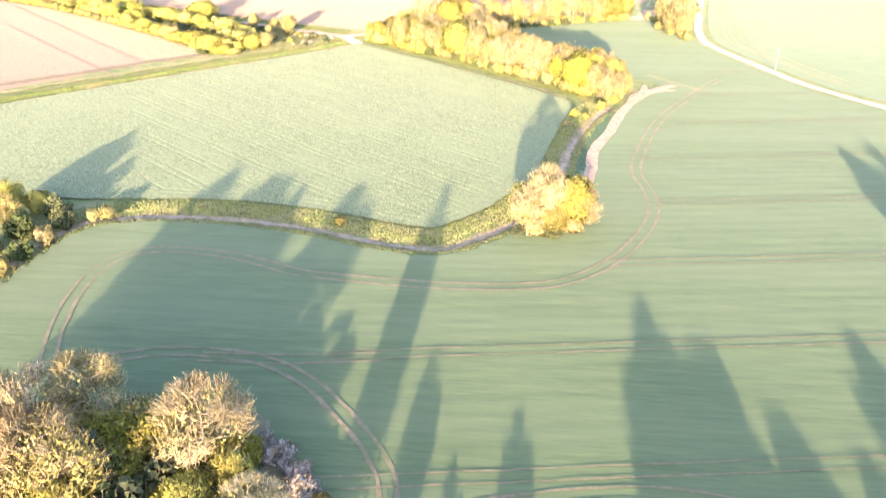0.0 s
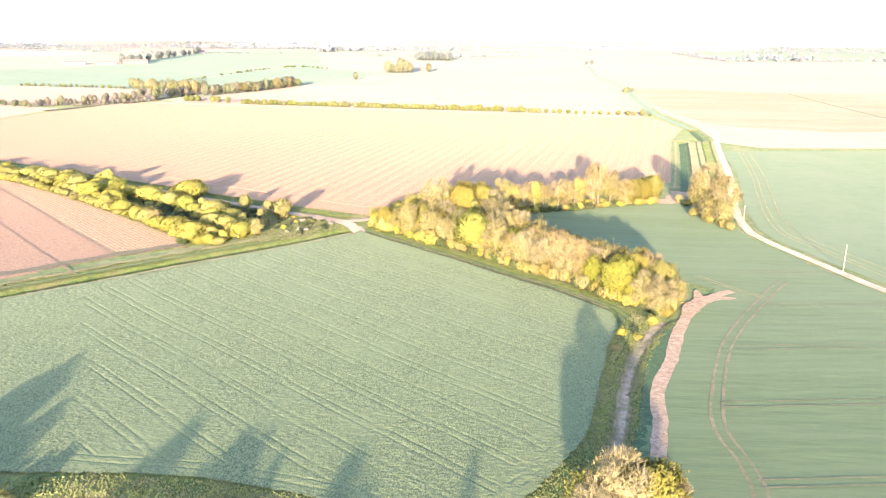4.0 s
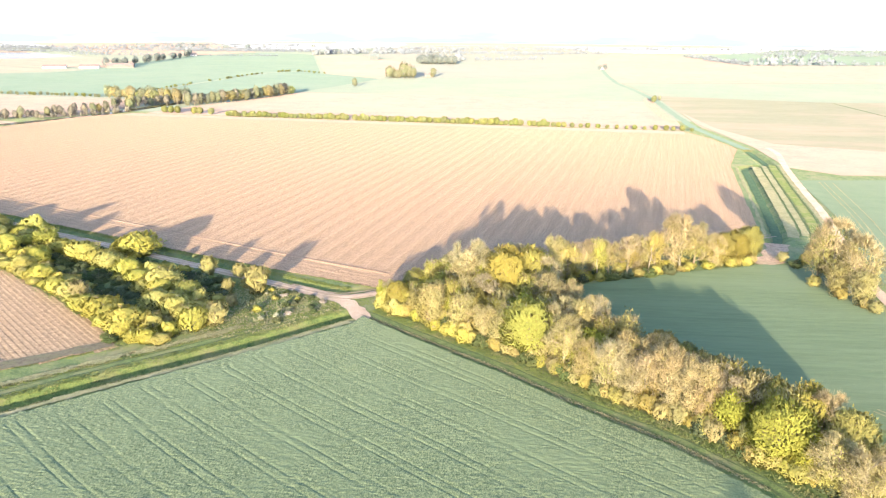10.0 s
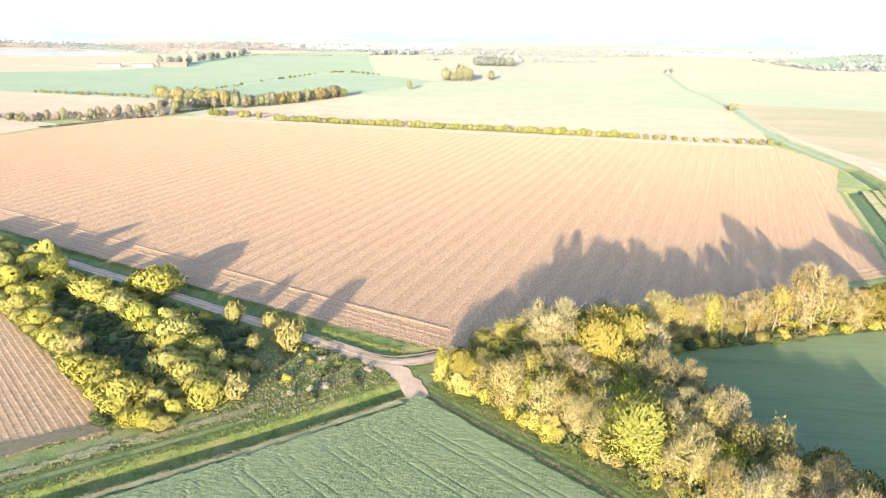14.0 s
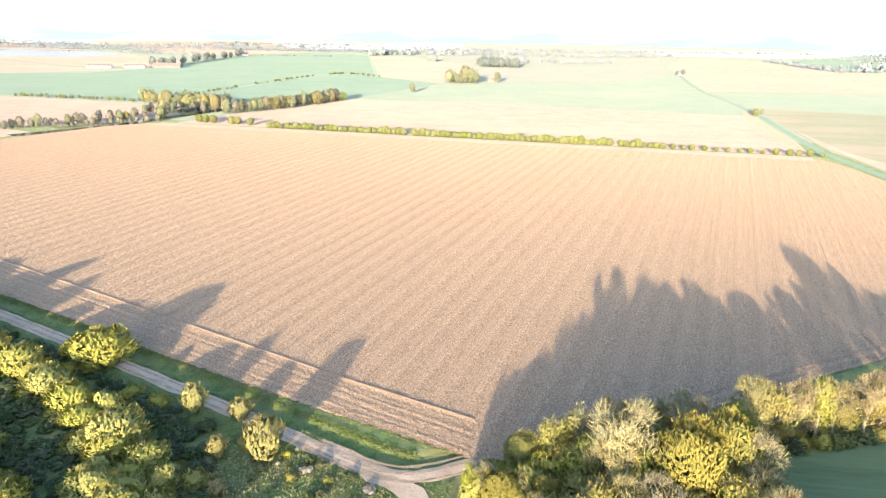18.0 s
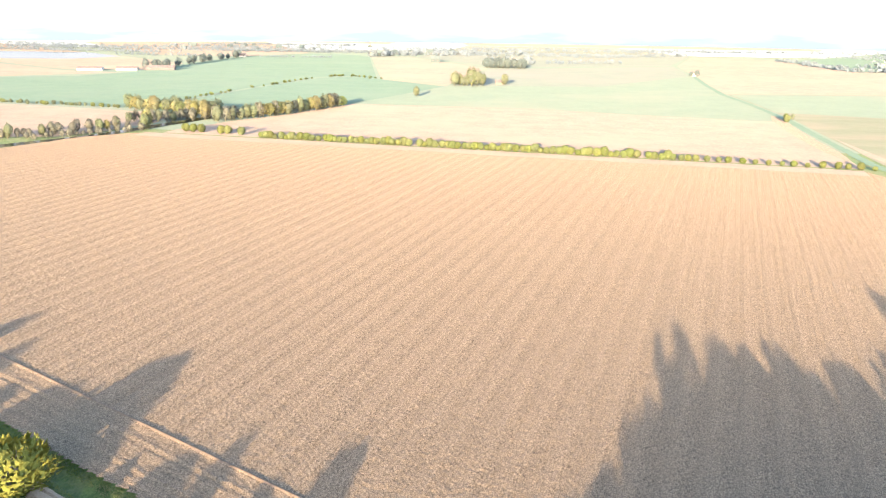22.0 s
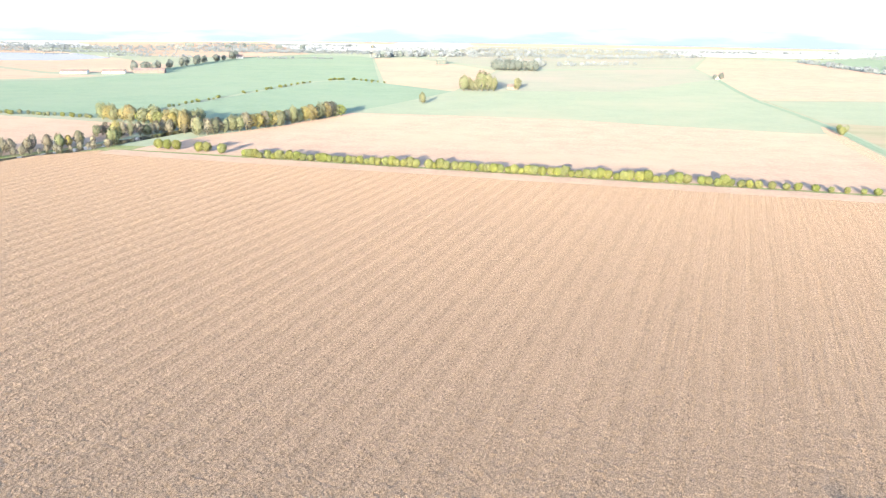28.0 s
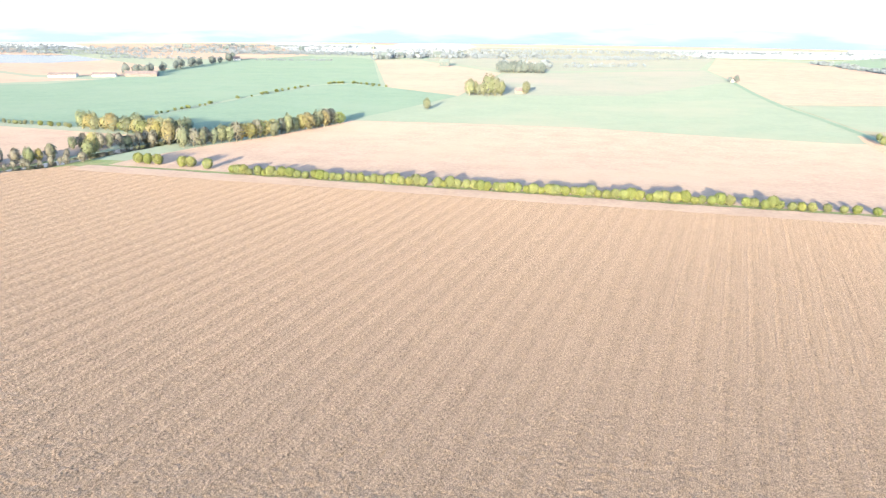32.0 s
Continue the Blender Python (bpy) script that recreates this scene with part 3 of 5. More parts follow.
field("leafy_crop_field", RAPE, (0.55, 0.42), -38.5, rape_relief, [M_RAPE], "blue-green leafy crop field with paired tractor tramlines")

# ---- the young cereal field round the stream, the belt and the small corner behind it
bank_s = offset(STREAM, -3.4)
so = [p for p in bank_s if p[1] > 60 and p[1] < 142]
CEREAL = [(-51, 30), (-46, 62)] + [p for p in so if p[1] > 66] + [
    (50.5, 160), (55.2, 174), (59.4, 188.5), (64.5, 201), (70.5, 211), (73, 218), (68, 222), (60, 226), (50, 236), (40, 246), (31, 257), (23, 270), (23, 288), (40, 296), (55, 303.5), (76, 312.5), (88, 313), (93, 300),
    (93, 283), (95, 268), (103, 243), (115, 213), (147, 173), (218, 115), (200, 5), (-20, 5)]
RUTS = [rounded([(92, 226), (85.2, 216), (69.2, 187.1), (61.1, 163.3), (57.8, 148.3), (58.9, 138), (58.7, 128.9), (55, 117.7), (48.9, 107.3), (41.7, 100.3), (34.1, 97.7), (22.7, 96.9),
                 (9.7, 97.7), (-0.5, 99), (-8, 102), (-14.8, 104.1), (-25.2, 105), (-31.5, 101.5), (-33, 93), (-31, 82), (-27, 71)], 5),
        rounded([(-30, 70), (-19.2, 73.9), (-11.5, 76), (-1.2, 75.4), (6.9, 71.4), (13.6, 64.6), (18.3, 58.3), (20.5, 53), (21.2, 44), (21, 30)], 5),
        rounded([(-8, 75), (4, 75.5), (16, 77.2)], 5),
        rounded([(22, 47), (32, 52), (48, 55), (60, 53), (75, 47)], 5)]
BARE = [(1.4, 64.3), (6.7, 57.2), (10.9, 52.6), (15.3, 45.7)]


def cereal_relief(x, y, u, v):
    z = 0.16 + 0.008 * np.sin(2 * np.pi * v / 3.0) + 0.012 * (value_noise(u / 4, v, 0.8, 31) - 0.5) + 0.05 * (value_noise(x, y, 6, 33) - 0.5)
    return z


field("cereal_field", CEREAL, (1.0, 0.6), 8.3, cereal_relief, [M_WHEAT], "young green cereal field with curving tractor wheel ruts")
strip("earth_patch", rounded(BARE, 5), 3.6, 0.2, M_RUT, "thin bare patch in the crop beside the trees", "earth", 0.9, 39, taper=4.0)


RUT_LIFTS = iter(list(range(8)) * 20)


def rut_pair(line, wide=0.42, gauge=0.95, seed=1):
    lift = 0.215 + 0.006 * next(RUT_LIFTS)
    for side in (-gauge, gauge):
        strip("wheel_rut", offset(line, side), wide, lift, M_RUT, "brown wheel rut pressed through the green crop", "wheel rut", 0.1, seed)


for k, line in enumerate(RUTS):
    rut_pair(line, 0.55 if k < 2 else 0.4, seed=40 + k)
INNER = RUTS[0][:-3] + [(-48, 90), (-60, 130), (60, 240)]
c8, s8 = math.cos(radians(8.3)), math.sin(radians(8.3))
for k in range(0, 8):
    v = 50.9 + 23.8 * k
    us = np.arange(-30, 240, 2.0)
    line = np.c_[us * c8 - v * s8, us * s8 + v * c8]
    ok = inside(line[:, 0], line[:, 1], CEREAL) & ~inside(line[:, 0], line[:, 1], INNER) & (line[:, 0] > 9) & (away(line[:, 0], line[:, 1], [(62, 226), (24, 270)]) > 8)
    runs = np.split(np.nonzero(ok)[0], np.nonzero(np.diff(np.nonzero(ok)[0]) > 1)[0] + 1)
    for r in runs:
        if len(r) > 6:
            rut_pair([tuple(q) for q in line[r]], 0.25, seed=60 + k)

# ---- the cultivated field behind the scrub wood
SEEDBED = [(-66.5, 240.5), (-73, 248), (-94, 266), (-117, 284), (-136, 298.5), (-168, 320), (-330, 395), (-330, 40), (-196, 108), (-123, 178), (-84, 226.5)]


def seedbed_relief(x, y, u, v):
    return 0.10 + 0.04 * (value_noise(u / 3, v, 0.8, 41) - 0.5)


ROUGH_PLOT = [(-330, 455), (-136.8, 279.9), (-110.7, 255), (-81.8, 228.4), (-81, 200), (-330, 40)]


def seedbed_pick(x, y, u, v):
    return inside(x, y, ROUGH_PLOT).astype(int)


field("cultivated_field", SEEDBED, (1.5, 0.75), -42.7, seedbed_relief, [M_STUBBLE, M_SOIL_DARK], "pale brown cultivated field with fine drill lines", seedbed_pick)
strip("wheel_line", [(-200, 339), (-136.8, 279.9), (-110.7, 255), (-82.4, 229)], 0.9, 0.19, M_WHEEL, "dark wheel line across the cultivated field", "wheel line", 0.2, 74)
strip("wheel_line", [(-160, 282), (-103, 229), (-84, 212)], 0.6, 0.19, M_WHEEL, "dark wheel line across the cultivated field", "wheel line", 0.2, 75)

# ---- fields further off
EAST = [(127, 438.5), (195, 448), (420, 482), (900, 520), (900, 40), (225, 118), (153, 178), (121, 216), (109.5, 244), (101.5, 268), (100.5, 280), (103.2, 303), (111, 340), (119, 377)]
plain_field("green_field", EAST, M_GREEN_EAST, "smooth green cereal field beside the pale lane", 0.1)
plain_field("mixed_field", [(133, 470), (150, 452), (195, 456), (420, 490), (900, 530), (900, 1110), (560, 1075), (230, 1016), (124, 995), (129, 900), (132, 790), (129, 713), (126, 612), (135, 530)],
            M_MIXED, "patchy olive and tan thin crop beyond the drain", 0.1)
plain_field("green_field", [(132, 840), (260, 800), (900, 850), (900, 1106), (560, 1071), (230, 1012), (126, 991), (130.5, 900)], M_GREEN_PALE, "pale green crop field near the far drain", 0.14)
strip("field_ditch", [(271, 792), (272, 716), (273.5, 650), (278, 560)], 1.8, 0.16, M_LINE, "thin dark ditch line across the open field", "ditch", 0.3, 86)
strip("earth_patch", [(123, 815), (116.5, 740), (114, 680), (113.5, 620)], 8.0, 0.17, M_DIRT, "bare pinkish soil beside the far drain", "earth", 0.8, 87, taper=30.0)
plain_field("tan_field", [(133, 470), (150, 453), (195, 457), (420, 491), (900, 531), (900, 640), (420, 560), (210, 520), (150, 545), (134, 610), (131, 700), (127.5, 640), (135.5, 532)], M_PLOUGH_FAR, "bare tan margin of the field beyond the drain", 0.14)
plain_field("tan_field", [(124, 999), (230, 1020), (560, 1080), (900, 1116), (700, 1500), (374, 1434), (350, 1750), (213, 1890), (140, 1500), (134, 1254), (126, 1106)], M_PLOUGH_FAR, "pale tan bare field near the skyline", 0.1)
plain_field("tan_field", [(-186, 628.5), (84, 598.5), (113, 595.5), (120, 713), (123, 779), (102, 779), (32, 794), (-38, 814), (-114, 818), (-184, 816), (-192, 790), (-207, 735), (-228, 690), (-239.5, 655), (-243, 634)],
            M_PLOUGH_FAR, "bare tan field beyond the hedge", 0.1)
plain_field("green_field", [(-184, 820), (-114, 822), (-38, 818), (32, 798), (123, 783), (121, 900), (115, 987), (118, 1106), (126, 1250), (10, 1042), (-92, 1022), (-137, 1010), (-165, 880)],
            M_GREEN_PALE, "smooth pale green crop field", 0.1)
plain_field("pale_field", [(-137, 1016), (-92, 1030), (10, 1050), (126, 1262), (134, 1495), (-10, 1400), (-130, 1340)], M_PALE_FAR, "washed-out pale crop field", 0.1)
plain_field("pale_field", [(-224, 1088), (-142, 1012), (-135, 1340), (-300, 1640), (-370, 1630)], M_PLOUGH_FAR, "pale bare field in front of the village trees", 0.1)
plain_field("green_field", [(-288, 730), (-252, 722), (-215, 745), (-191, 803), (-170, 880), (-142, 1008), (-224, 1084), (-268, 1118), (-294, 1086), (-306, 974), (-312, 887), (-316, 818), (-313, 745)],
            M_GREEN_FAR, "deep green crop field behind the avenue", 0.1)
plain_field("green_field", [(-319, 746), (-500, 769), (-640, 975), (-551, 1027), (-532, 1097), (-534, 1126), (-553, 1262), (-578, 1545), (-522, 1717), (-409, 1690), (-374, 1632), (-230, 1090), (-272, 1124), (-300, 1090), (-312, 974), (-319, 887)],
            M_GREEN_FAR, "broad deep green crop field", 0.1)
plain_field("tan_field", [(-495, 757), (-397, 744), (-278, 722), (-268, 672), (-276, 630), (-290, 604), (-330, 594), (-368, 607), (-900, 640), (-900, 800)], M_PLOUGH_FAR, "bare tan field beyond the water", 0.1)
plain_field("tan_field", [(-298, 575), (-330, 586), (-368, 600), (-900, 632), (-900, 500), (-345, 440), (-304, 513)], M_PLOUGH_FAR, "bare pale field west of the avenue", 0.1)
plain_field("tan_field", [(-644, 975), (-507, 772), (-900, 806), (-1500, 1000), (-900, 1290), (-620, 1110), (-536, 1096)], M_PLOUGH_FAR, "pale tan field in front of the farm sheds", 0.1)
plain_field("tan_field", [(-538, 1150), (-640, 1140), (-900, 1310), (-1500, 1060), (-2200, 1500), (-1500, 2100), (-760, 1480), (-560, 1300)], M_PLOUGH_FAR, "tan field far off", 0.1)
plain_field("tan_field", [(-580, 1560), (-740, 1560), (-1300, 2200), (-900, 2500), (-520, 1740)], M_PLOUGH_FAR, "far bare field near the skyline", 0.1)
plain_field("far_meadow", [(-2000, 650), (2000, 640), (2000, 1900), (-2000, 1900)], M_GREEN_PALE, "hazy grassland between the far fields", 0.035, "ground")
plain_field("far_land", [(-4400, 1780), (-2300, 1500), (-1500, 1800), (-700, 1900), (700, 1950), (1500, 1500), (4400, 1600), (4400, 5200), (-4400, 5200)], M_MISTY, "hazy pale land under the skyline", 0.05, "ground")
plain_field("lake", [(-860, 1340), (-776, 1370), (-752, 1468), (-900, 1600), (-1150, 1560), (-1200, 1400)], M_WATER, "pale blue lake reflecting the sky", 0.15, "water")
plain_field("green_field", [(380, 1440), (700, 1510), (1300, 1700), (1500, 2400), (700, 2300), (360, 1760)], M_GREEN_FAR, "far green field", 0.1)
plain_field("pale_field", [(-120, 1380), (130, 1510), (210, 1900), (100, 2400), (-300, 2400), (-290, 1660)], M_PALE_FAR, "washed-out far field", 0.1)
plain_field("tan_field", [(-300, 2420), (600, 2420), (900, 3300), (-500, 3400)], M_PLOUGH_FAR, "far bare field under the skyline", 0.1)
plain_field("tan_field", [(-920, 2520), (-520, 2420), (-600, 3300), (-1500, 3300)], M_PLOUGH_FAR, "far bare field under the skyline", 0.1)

# ---- tracks, lane, stream bed
strip("farm_track", TRACK, 3.3, 0.07, M_TRACK, "pale gravel farm track with worn wheel lines", "track", seed=2, crown=0.05)
strip("farm_track", rounded([(-36, 276), (-29, 272.5), (-24.5, 267), (-22.2, 262), (-21.6, 258.6)], 6), 3.9, 0.11, M_TRACK, "pale trampled field entrance at the track's end", "track", 0.7, 4, taper=3.0)
for side in (-1.5, 0.5, 2.2):
    strip("wheel_line", offset(rounded([(-44, 280.5), (-35, 276), (-28, 275), (-20, 279.8), (-15, 284), (-10, 288)], 6), side), 0.55, 0.14, M_DIRT, "bare earth wheel line into the ploughed field", "wheel line", 0.2, 80)
for side in (-0.8, 0.8):
    strip("wheel_line", offset(resampled(TRACK, 3.0)[:-6], side), 0.6, 0.135, M_DIRT, "worn brown wheel line on the gravel track", "wheel line", 0.15, 82)
strip("lane", ROAD, 2.8, 0.15, M_TRACK, "narrow pale country lane", "road", 0.15, 5)
strip("dirt_track", DIRT, 2.5, 0.205, M_DIRT, "bare pink-brown earth track with clods", "track", 0.16, 6)
strip("dirt_track", rounded([(62, 198), (65.3, 204.5), (68, 209), (71.5, 211.2), (76.5, 211.8)], 6), 3.9, 0.22, M_DIRT, "bare earth turning place", "track", 0.5, 7, taper=5.0)
strip("dirt_track", rounded([(66.2, 206), (67.8, 211), (68.6, 217)], 6), 2.6, 0.228, M_DIRT, "bare earth turning place", "track", 0.4, 8, taper=5.0)
strip("earth_patch", rounded([(76, 313), (81, 318), (84.5, 325.7), (87, 335)], 6), 7.0, 0.12, M_DIRT, "bare earth field gateway", "track", 1.0, 8)
strip("stream_bank", [q for q in STREAM if q[1] > 140], 2.2, -0.36, M_BED, "brown bare earth in the stream bed", "stream", 0.6, 21)
strip("stream_bed", [q for q in STREAM if q[1] < 146], 2.1, -0.40, M_BED, "pale grey dried-up stream bed", "stream", 0.6, 9)
strip("verge_path", offset(resampled(DITCH, 2.0)[:-1], -3.5), 1.5, 0.12, M_TAN, "thin straw-coloured path beside the ditch", "path", 0.35, 10)
# Matt dark green stands in for the banks mirrored in the water.
strip("drain_water", DRAIN_A, 3.0, -0.9, M_DRAIN, "dark green drain water with the mirrored banks in its colour", "water", 0.2, 11)
strip("drain_water", DRAIN_B, 3.0, -0.9, M_DRAIN, "dark green drain water with the mirrored banks in its colour", "water", 0.2, 12)
strip("drain_bank", DRAIN_C, 5.0, 0.16, M_GREEN_FAR, "dark grassy line of the far drain", "ditch", 0.4, 13)
strip("avenue_water", rounded([(-300, 560), (-283, 590), (-270, 617), (-264, 645), (-257, 672), (-249, 707), (-243, 735)], 6), 10.0, 0.14, M_WATER, "pale blue water between the trees", "water", 0.5, 14)
da, db = np.array(resampled(DRAIN_A[2:], 3.0)), np.array(resampled([q for q in ROAD if 346 < q[1] < 480], 3.0))
db = db[np.linspace(0, len(db) - 1, len(da)).astype(int)]
for t, wide, zz, m, name, label in [(0.27, 3.4, 0.08, M_TAN, "grass_strip", "pale dry grass strip beside the drain"), (0.4, 0.5, 0.09, M_LINE, "wheel_line", "dark wheel line between drain and lane"),
                                    (0.48, 2.2, 0.08, M_TAN, "grass_strip", "pale dry grass strip beside the drain"), (0.56, 0.7, 0.09, M_LINE, "wheel_line", "dark wheel line between drain and lane"),
                                    (0.68, 3.0, 0.11, M_TUFT, "grass_strip", "bright green grass strip beside the lane"), (0.79, 0.6, 0.09, M_LINE, "wheel_line", "dark wheel line beside the lane"), (0.88, 1.6, 0.08, M_TAN, "grass_strip", "thin tan verge of the lane")]:
    strip(name, [tuple(q) for q in da * (1 - t) + db * t], wide, zz, m, label, "verge" if m is not M_LINE else "wheel line", 0.2, 15 + int(t * 100))
strip("drain_edge", offset(DRAIN_A, 3.6), 0.9, 0.06, M_TAN, "pale straw edge of the drain", "verge", 0.3, 17)
lane_in = [q for q in ROAD if 214 < q[1] < 440]
for side in (-9, -10.8, -14):
    strip("wheel_line", offset(lane_in, side), 0.4, 0.16, M_TAN, "pale curved tramline along the lane", "wheel line", 0.1, 18)
strip("furrow_ridge", HEADLAND, 0.7, 0.2, M_SOIL_DARK, "sharp earth ridge left by the plough along the headland", "furrow", 0.12, 89, crown=0.19)
strip("furrow_ridge", HEADLAND_E, 0.6, 0.2, M_SOIL_DARK, "sharp earth ridge left by the plough along the headland", "furrow", 0.12, 90, crown=0.17)
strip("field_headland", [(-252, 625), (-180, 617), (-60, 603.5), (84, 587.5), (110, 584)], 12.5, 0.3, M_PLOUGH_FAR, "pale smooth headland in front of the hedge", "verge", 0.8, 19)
strip("stream_margin", offset([q for q in STREAM if q[1] > 138], -4.4), 3.2, 0.15, M_DRAIN, "dark green grassy margin beside the stream", "verge", 0.5, 20)

for side in (-0.6, 0.6):
    strip("wheel_line", offset([(70.8, 228), (75, 222.5), (79.6, 216.8), (83, 213)], side), 0.35, 0.245, M_TAN, "pale wheel line across the crop corner", "wheel line", 0.12, 84)
for side in (4.6, 6.3):
    strip("wheel_line", offset(resampled(DITCH, 3.0)[:-3], side), 0.4, 0.05, M_LINE, "dark pressed wheel line along the grass bank", "wheel line", 0.12, 70)
belt_path = [(-22.5, 264), (-8, 251.8), (9.5, 237.4), (22.5, 224.8), (36, 213.4), (46, 202.5), (49, 196), (46, 184), (42, 172)]
for side in (0.4, 2.1):
    strip("wheel_line", offset(resampled(belt_path, 2.0), side), 0.38, 0.06, M_LINE, "dark pressed wheel line along the tree belt", "wheel line", 0.12, 71)
strip("field_margin", [(-150, 164), (-110, 203), (-95, 217), (-83, 229.8), (-68.5, 241.8)], 3.6, 0.205, M_MARGIN, "dark fallow strip along the cultivated field", "verge", 0.7, 88)
strip("straw_verge", offset(resampled(DITCH, 3.0)[:-7], 8.6), 1.6, 0.09, M_STRAW, "strip of dry straw-coloured grass", "verge", 0.8, 72)
for side in (1.0, -1.0):
    strip("wheel_line", offset(resampled([(-14, 283), (-4, 288.5), (5, 295.5), (26, 313), (62, 339.5), (85, 352)], 3.0), -9 + side), 0.5, 0.27, M_PLOUGH_FAR, "pressed wheel line on the ploughed headland", "wheel line", 0.15, 73)


def tussocks(name, places, size, material, label, seed):
    """Many small tufts of grass: three leaning blades each, joined."""
    rng = np.random.default_rng(seed)
    p = np.array(places, float)
    n = len(p)
    z = dips(p[:, 0], p[:, 1])
    out = []
    for k in range(3):
        t = rng.uniform(0, 2 * np.pi, n)
        s = size * rng.uniform(0.5, 1.3, n)
        foot = np.c_[p + rng.normal(0, 0.16, (n, 2)), z - 0.03]
        e = np.c_[np.cos(t), np.sin(t), np.zeros(n)] * (s * 0.55)[:, None]
        tip = foot + np.c_[np.cos(t + 1.6) * s * 0.45, np.sin(t + 1.6) * s * 0.45, s * rng.uniform(0.6, 1.0, n)]
        blade = np.stack([foot - e, foot + e, tip + e * 0.25, tip - e * 0.25], 1)
        face = np.cross(e, tip - foot)
        back = face @ [0, -1, 0.5] < 0
        blade[back] = blade[back][:, ::-1]
        out.append(blade)
    v = np.concatenate(out).reshape(-1, 3)
    me = mesh_of(name, v, np.arange(len(v)).reshape(-1, 4), [material])
    soften(me, rng.normal(0, 0.3, (len(v) // 4, 3)).repeat(4, 0) + [0, -0.4, 1])
    tagged(new(name, me), label, "grass", kind="stuff")


def along(line, count, lo, hi, rng):
    p = np.array(resampled(line, 0.5))
    g = np.gradient(p, axis=0)
    g /= np.linalg.norm(g, axis=1)[:, None]
    i = rng.integers(0, len(p), count)
    d = rng.uniform(lo, hi, count)
    return p[i] + np.c_[-g[i, 1], g[i, 0]] * d[:, None]


rng = np.random.default_rng(5)
SR = [q for q in STREAM if q[1] > 60]
near_ditch = DITCH[6:]
tussocks("bank_grass", np.r_[along(SR, 10000, 1.9, 6.7, rng), along(SR, 3000, -3.2, -1.8, rng)], 0.26, M_BANK, "long yellow-green grass on the stream banks", 1)
tussocks("stream_reeds", np.r_[along(SR, 2600, 0.5, 1.9, rng), along(SR, 3000, -2.2, -0.6, rng)], 0.3, M_STRAW, "dry reeds along the stream bed", 2)
tussocks("ditch_grass", np.r_[along(near_ditch, 3000, 1.5, 4.3, rng), along(near_ditch, 2200, 6.7, 8.0, rng), along(near_ditch, 1000, -3.0, -1.4, rng)], 0.2, M_TUFT, "long green grass on the ditch banks", 3)
tussocks("ditch_reeds", along(near_ditch, 2200, 7.4, 9.6, rng), 0.25, M_STRAW, "tall dry grass beside the cultivated field", 4)
tri = [(-58, 250), (-50, 246.5), (-42, 250.5), (-27, 266), (-31, 272), (-48, 281), (-58, 281)]
q = np.c_[rng.uniform(-58, -26, 9000), rng.uniform(246, 283, 9000)]
q = q[inside(q[:, 0], q[:, 1], tri)]
tussocks("rough_grass", q[: len(q) * 2 // 3], 0.22, M_TUFT, "rough green tussocks beside the scrub wood", 5)
tussocks("rough_straw", q[len(q) * 2 // 3 :], 0.28, M_STRAW, "pale dead stalks beside the scrub wood", 6)
tussocks("verge_grass", np.r_[along(TRACK[12:-10], 4500, -7.0, -2.2, rng), along(TRACK[12:-14], 1400, 1.9, 2.7, rng), along(TRACK[12:-14], 4200, 5.2, 7.3, rng)], 0.2, M_TUFT, "green verge grass along the track", 7)
tussocks("belt_grass", along(belt_path, 4000, 2.4, 5.2, rng), 0.22, M_TUFT, "green grass edge under the tree belt", 8)
seed_edge = [(-82, 230), (-66.5, 241), (-73, 248.5), (-95, 266.5), (-118, 284), (-137, 298.5), (-168, 320)]
tussocks("field_edge_grass", np.r_[along(seed_edge, 2600, -1.6, 0.9, rng), along(PLOUGH[:8], 1500, -0.7, 0.7, rng)], 0.22, M_TUFT, "grass growing over the ploughed edges", 9)
tussocks("crop_edge_grass", np.r_[along(belt_path[:6], 1500, -0.6, 0.4, rng), along(resampled(DITCH[6:], 2.0), 1700, -2.9, -2.1, rng)], 0.2, M_STRAW, "pale straw grass along the crop edge", 10)

# ---------------------------------------------------------------- trees
def grow(rng, start, way, length, radius, depth, segments, tips, spread=0.6, up=0.25, split=(2, 4)):
    """A limb that bends and divides; fills segments and tips."""
    p, d = np.array(start, float), np.array(way, float)
    d /= np.linalg.norm(d)
    pieces = 3 if depth > 1 else 2
    for k in range(pieces):
        r0, r1 = radius * (1 - 0.35 * k / pieces), radius * (1 - 0.35 * (k + 1) / pieces)
        q = p + d * length / pieces
        segments.append((p, q, r0, r1))
        p = q
        if depth <= 1:
            tips.append((p, d.copy()))
        d = d + rng.normal(0, 0.16, 3) + np.array([0, 0, 0.05])
        d /= np.linalg.norm(d)
    if depth <= 0:
        return
    for k in range(rng.integers(*split) + (depth > 2)):
        turn = rng.normal(0, 1, 3)
        turn -= turn @ d * d
        turn /= np.linalg.norm(turn) + 1e-9
        way2 = d + turn * spread * rng.uniform(0.7, 1.4) + np.array([0, 0, up])
        grow(rng, p - d * length * rng.uniform(0, 0.35), way2, length * rng.uniform(0.62, 0.85), radius * 0.55, depth - 1, segments, tips, spread, up, split)


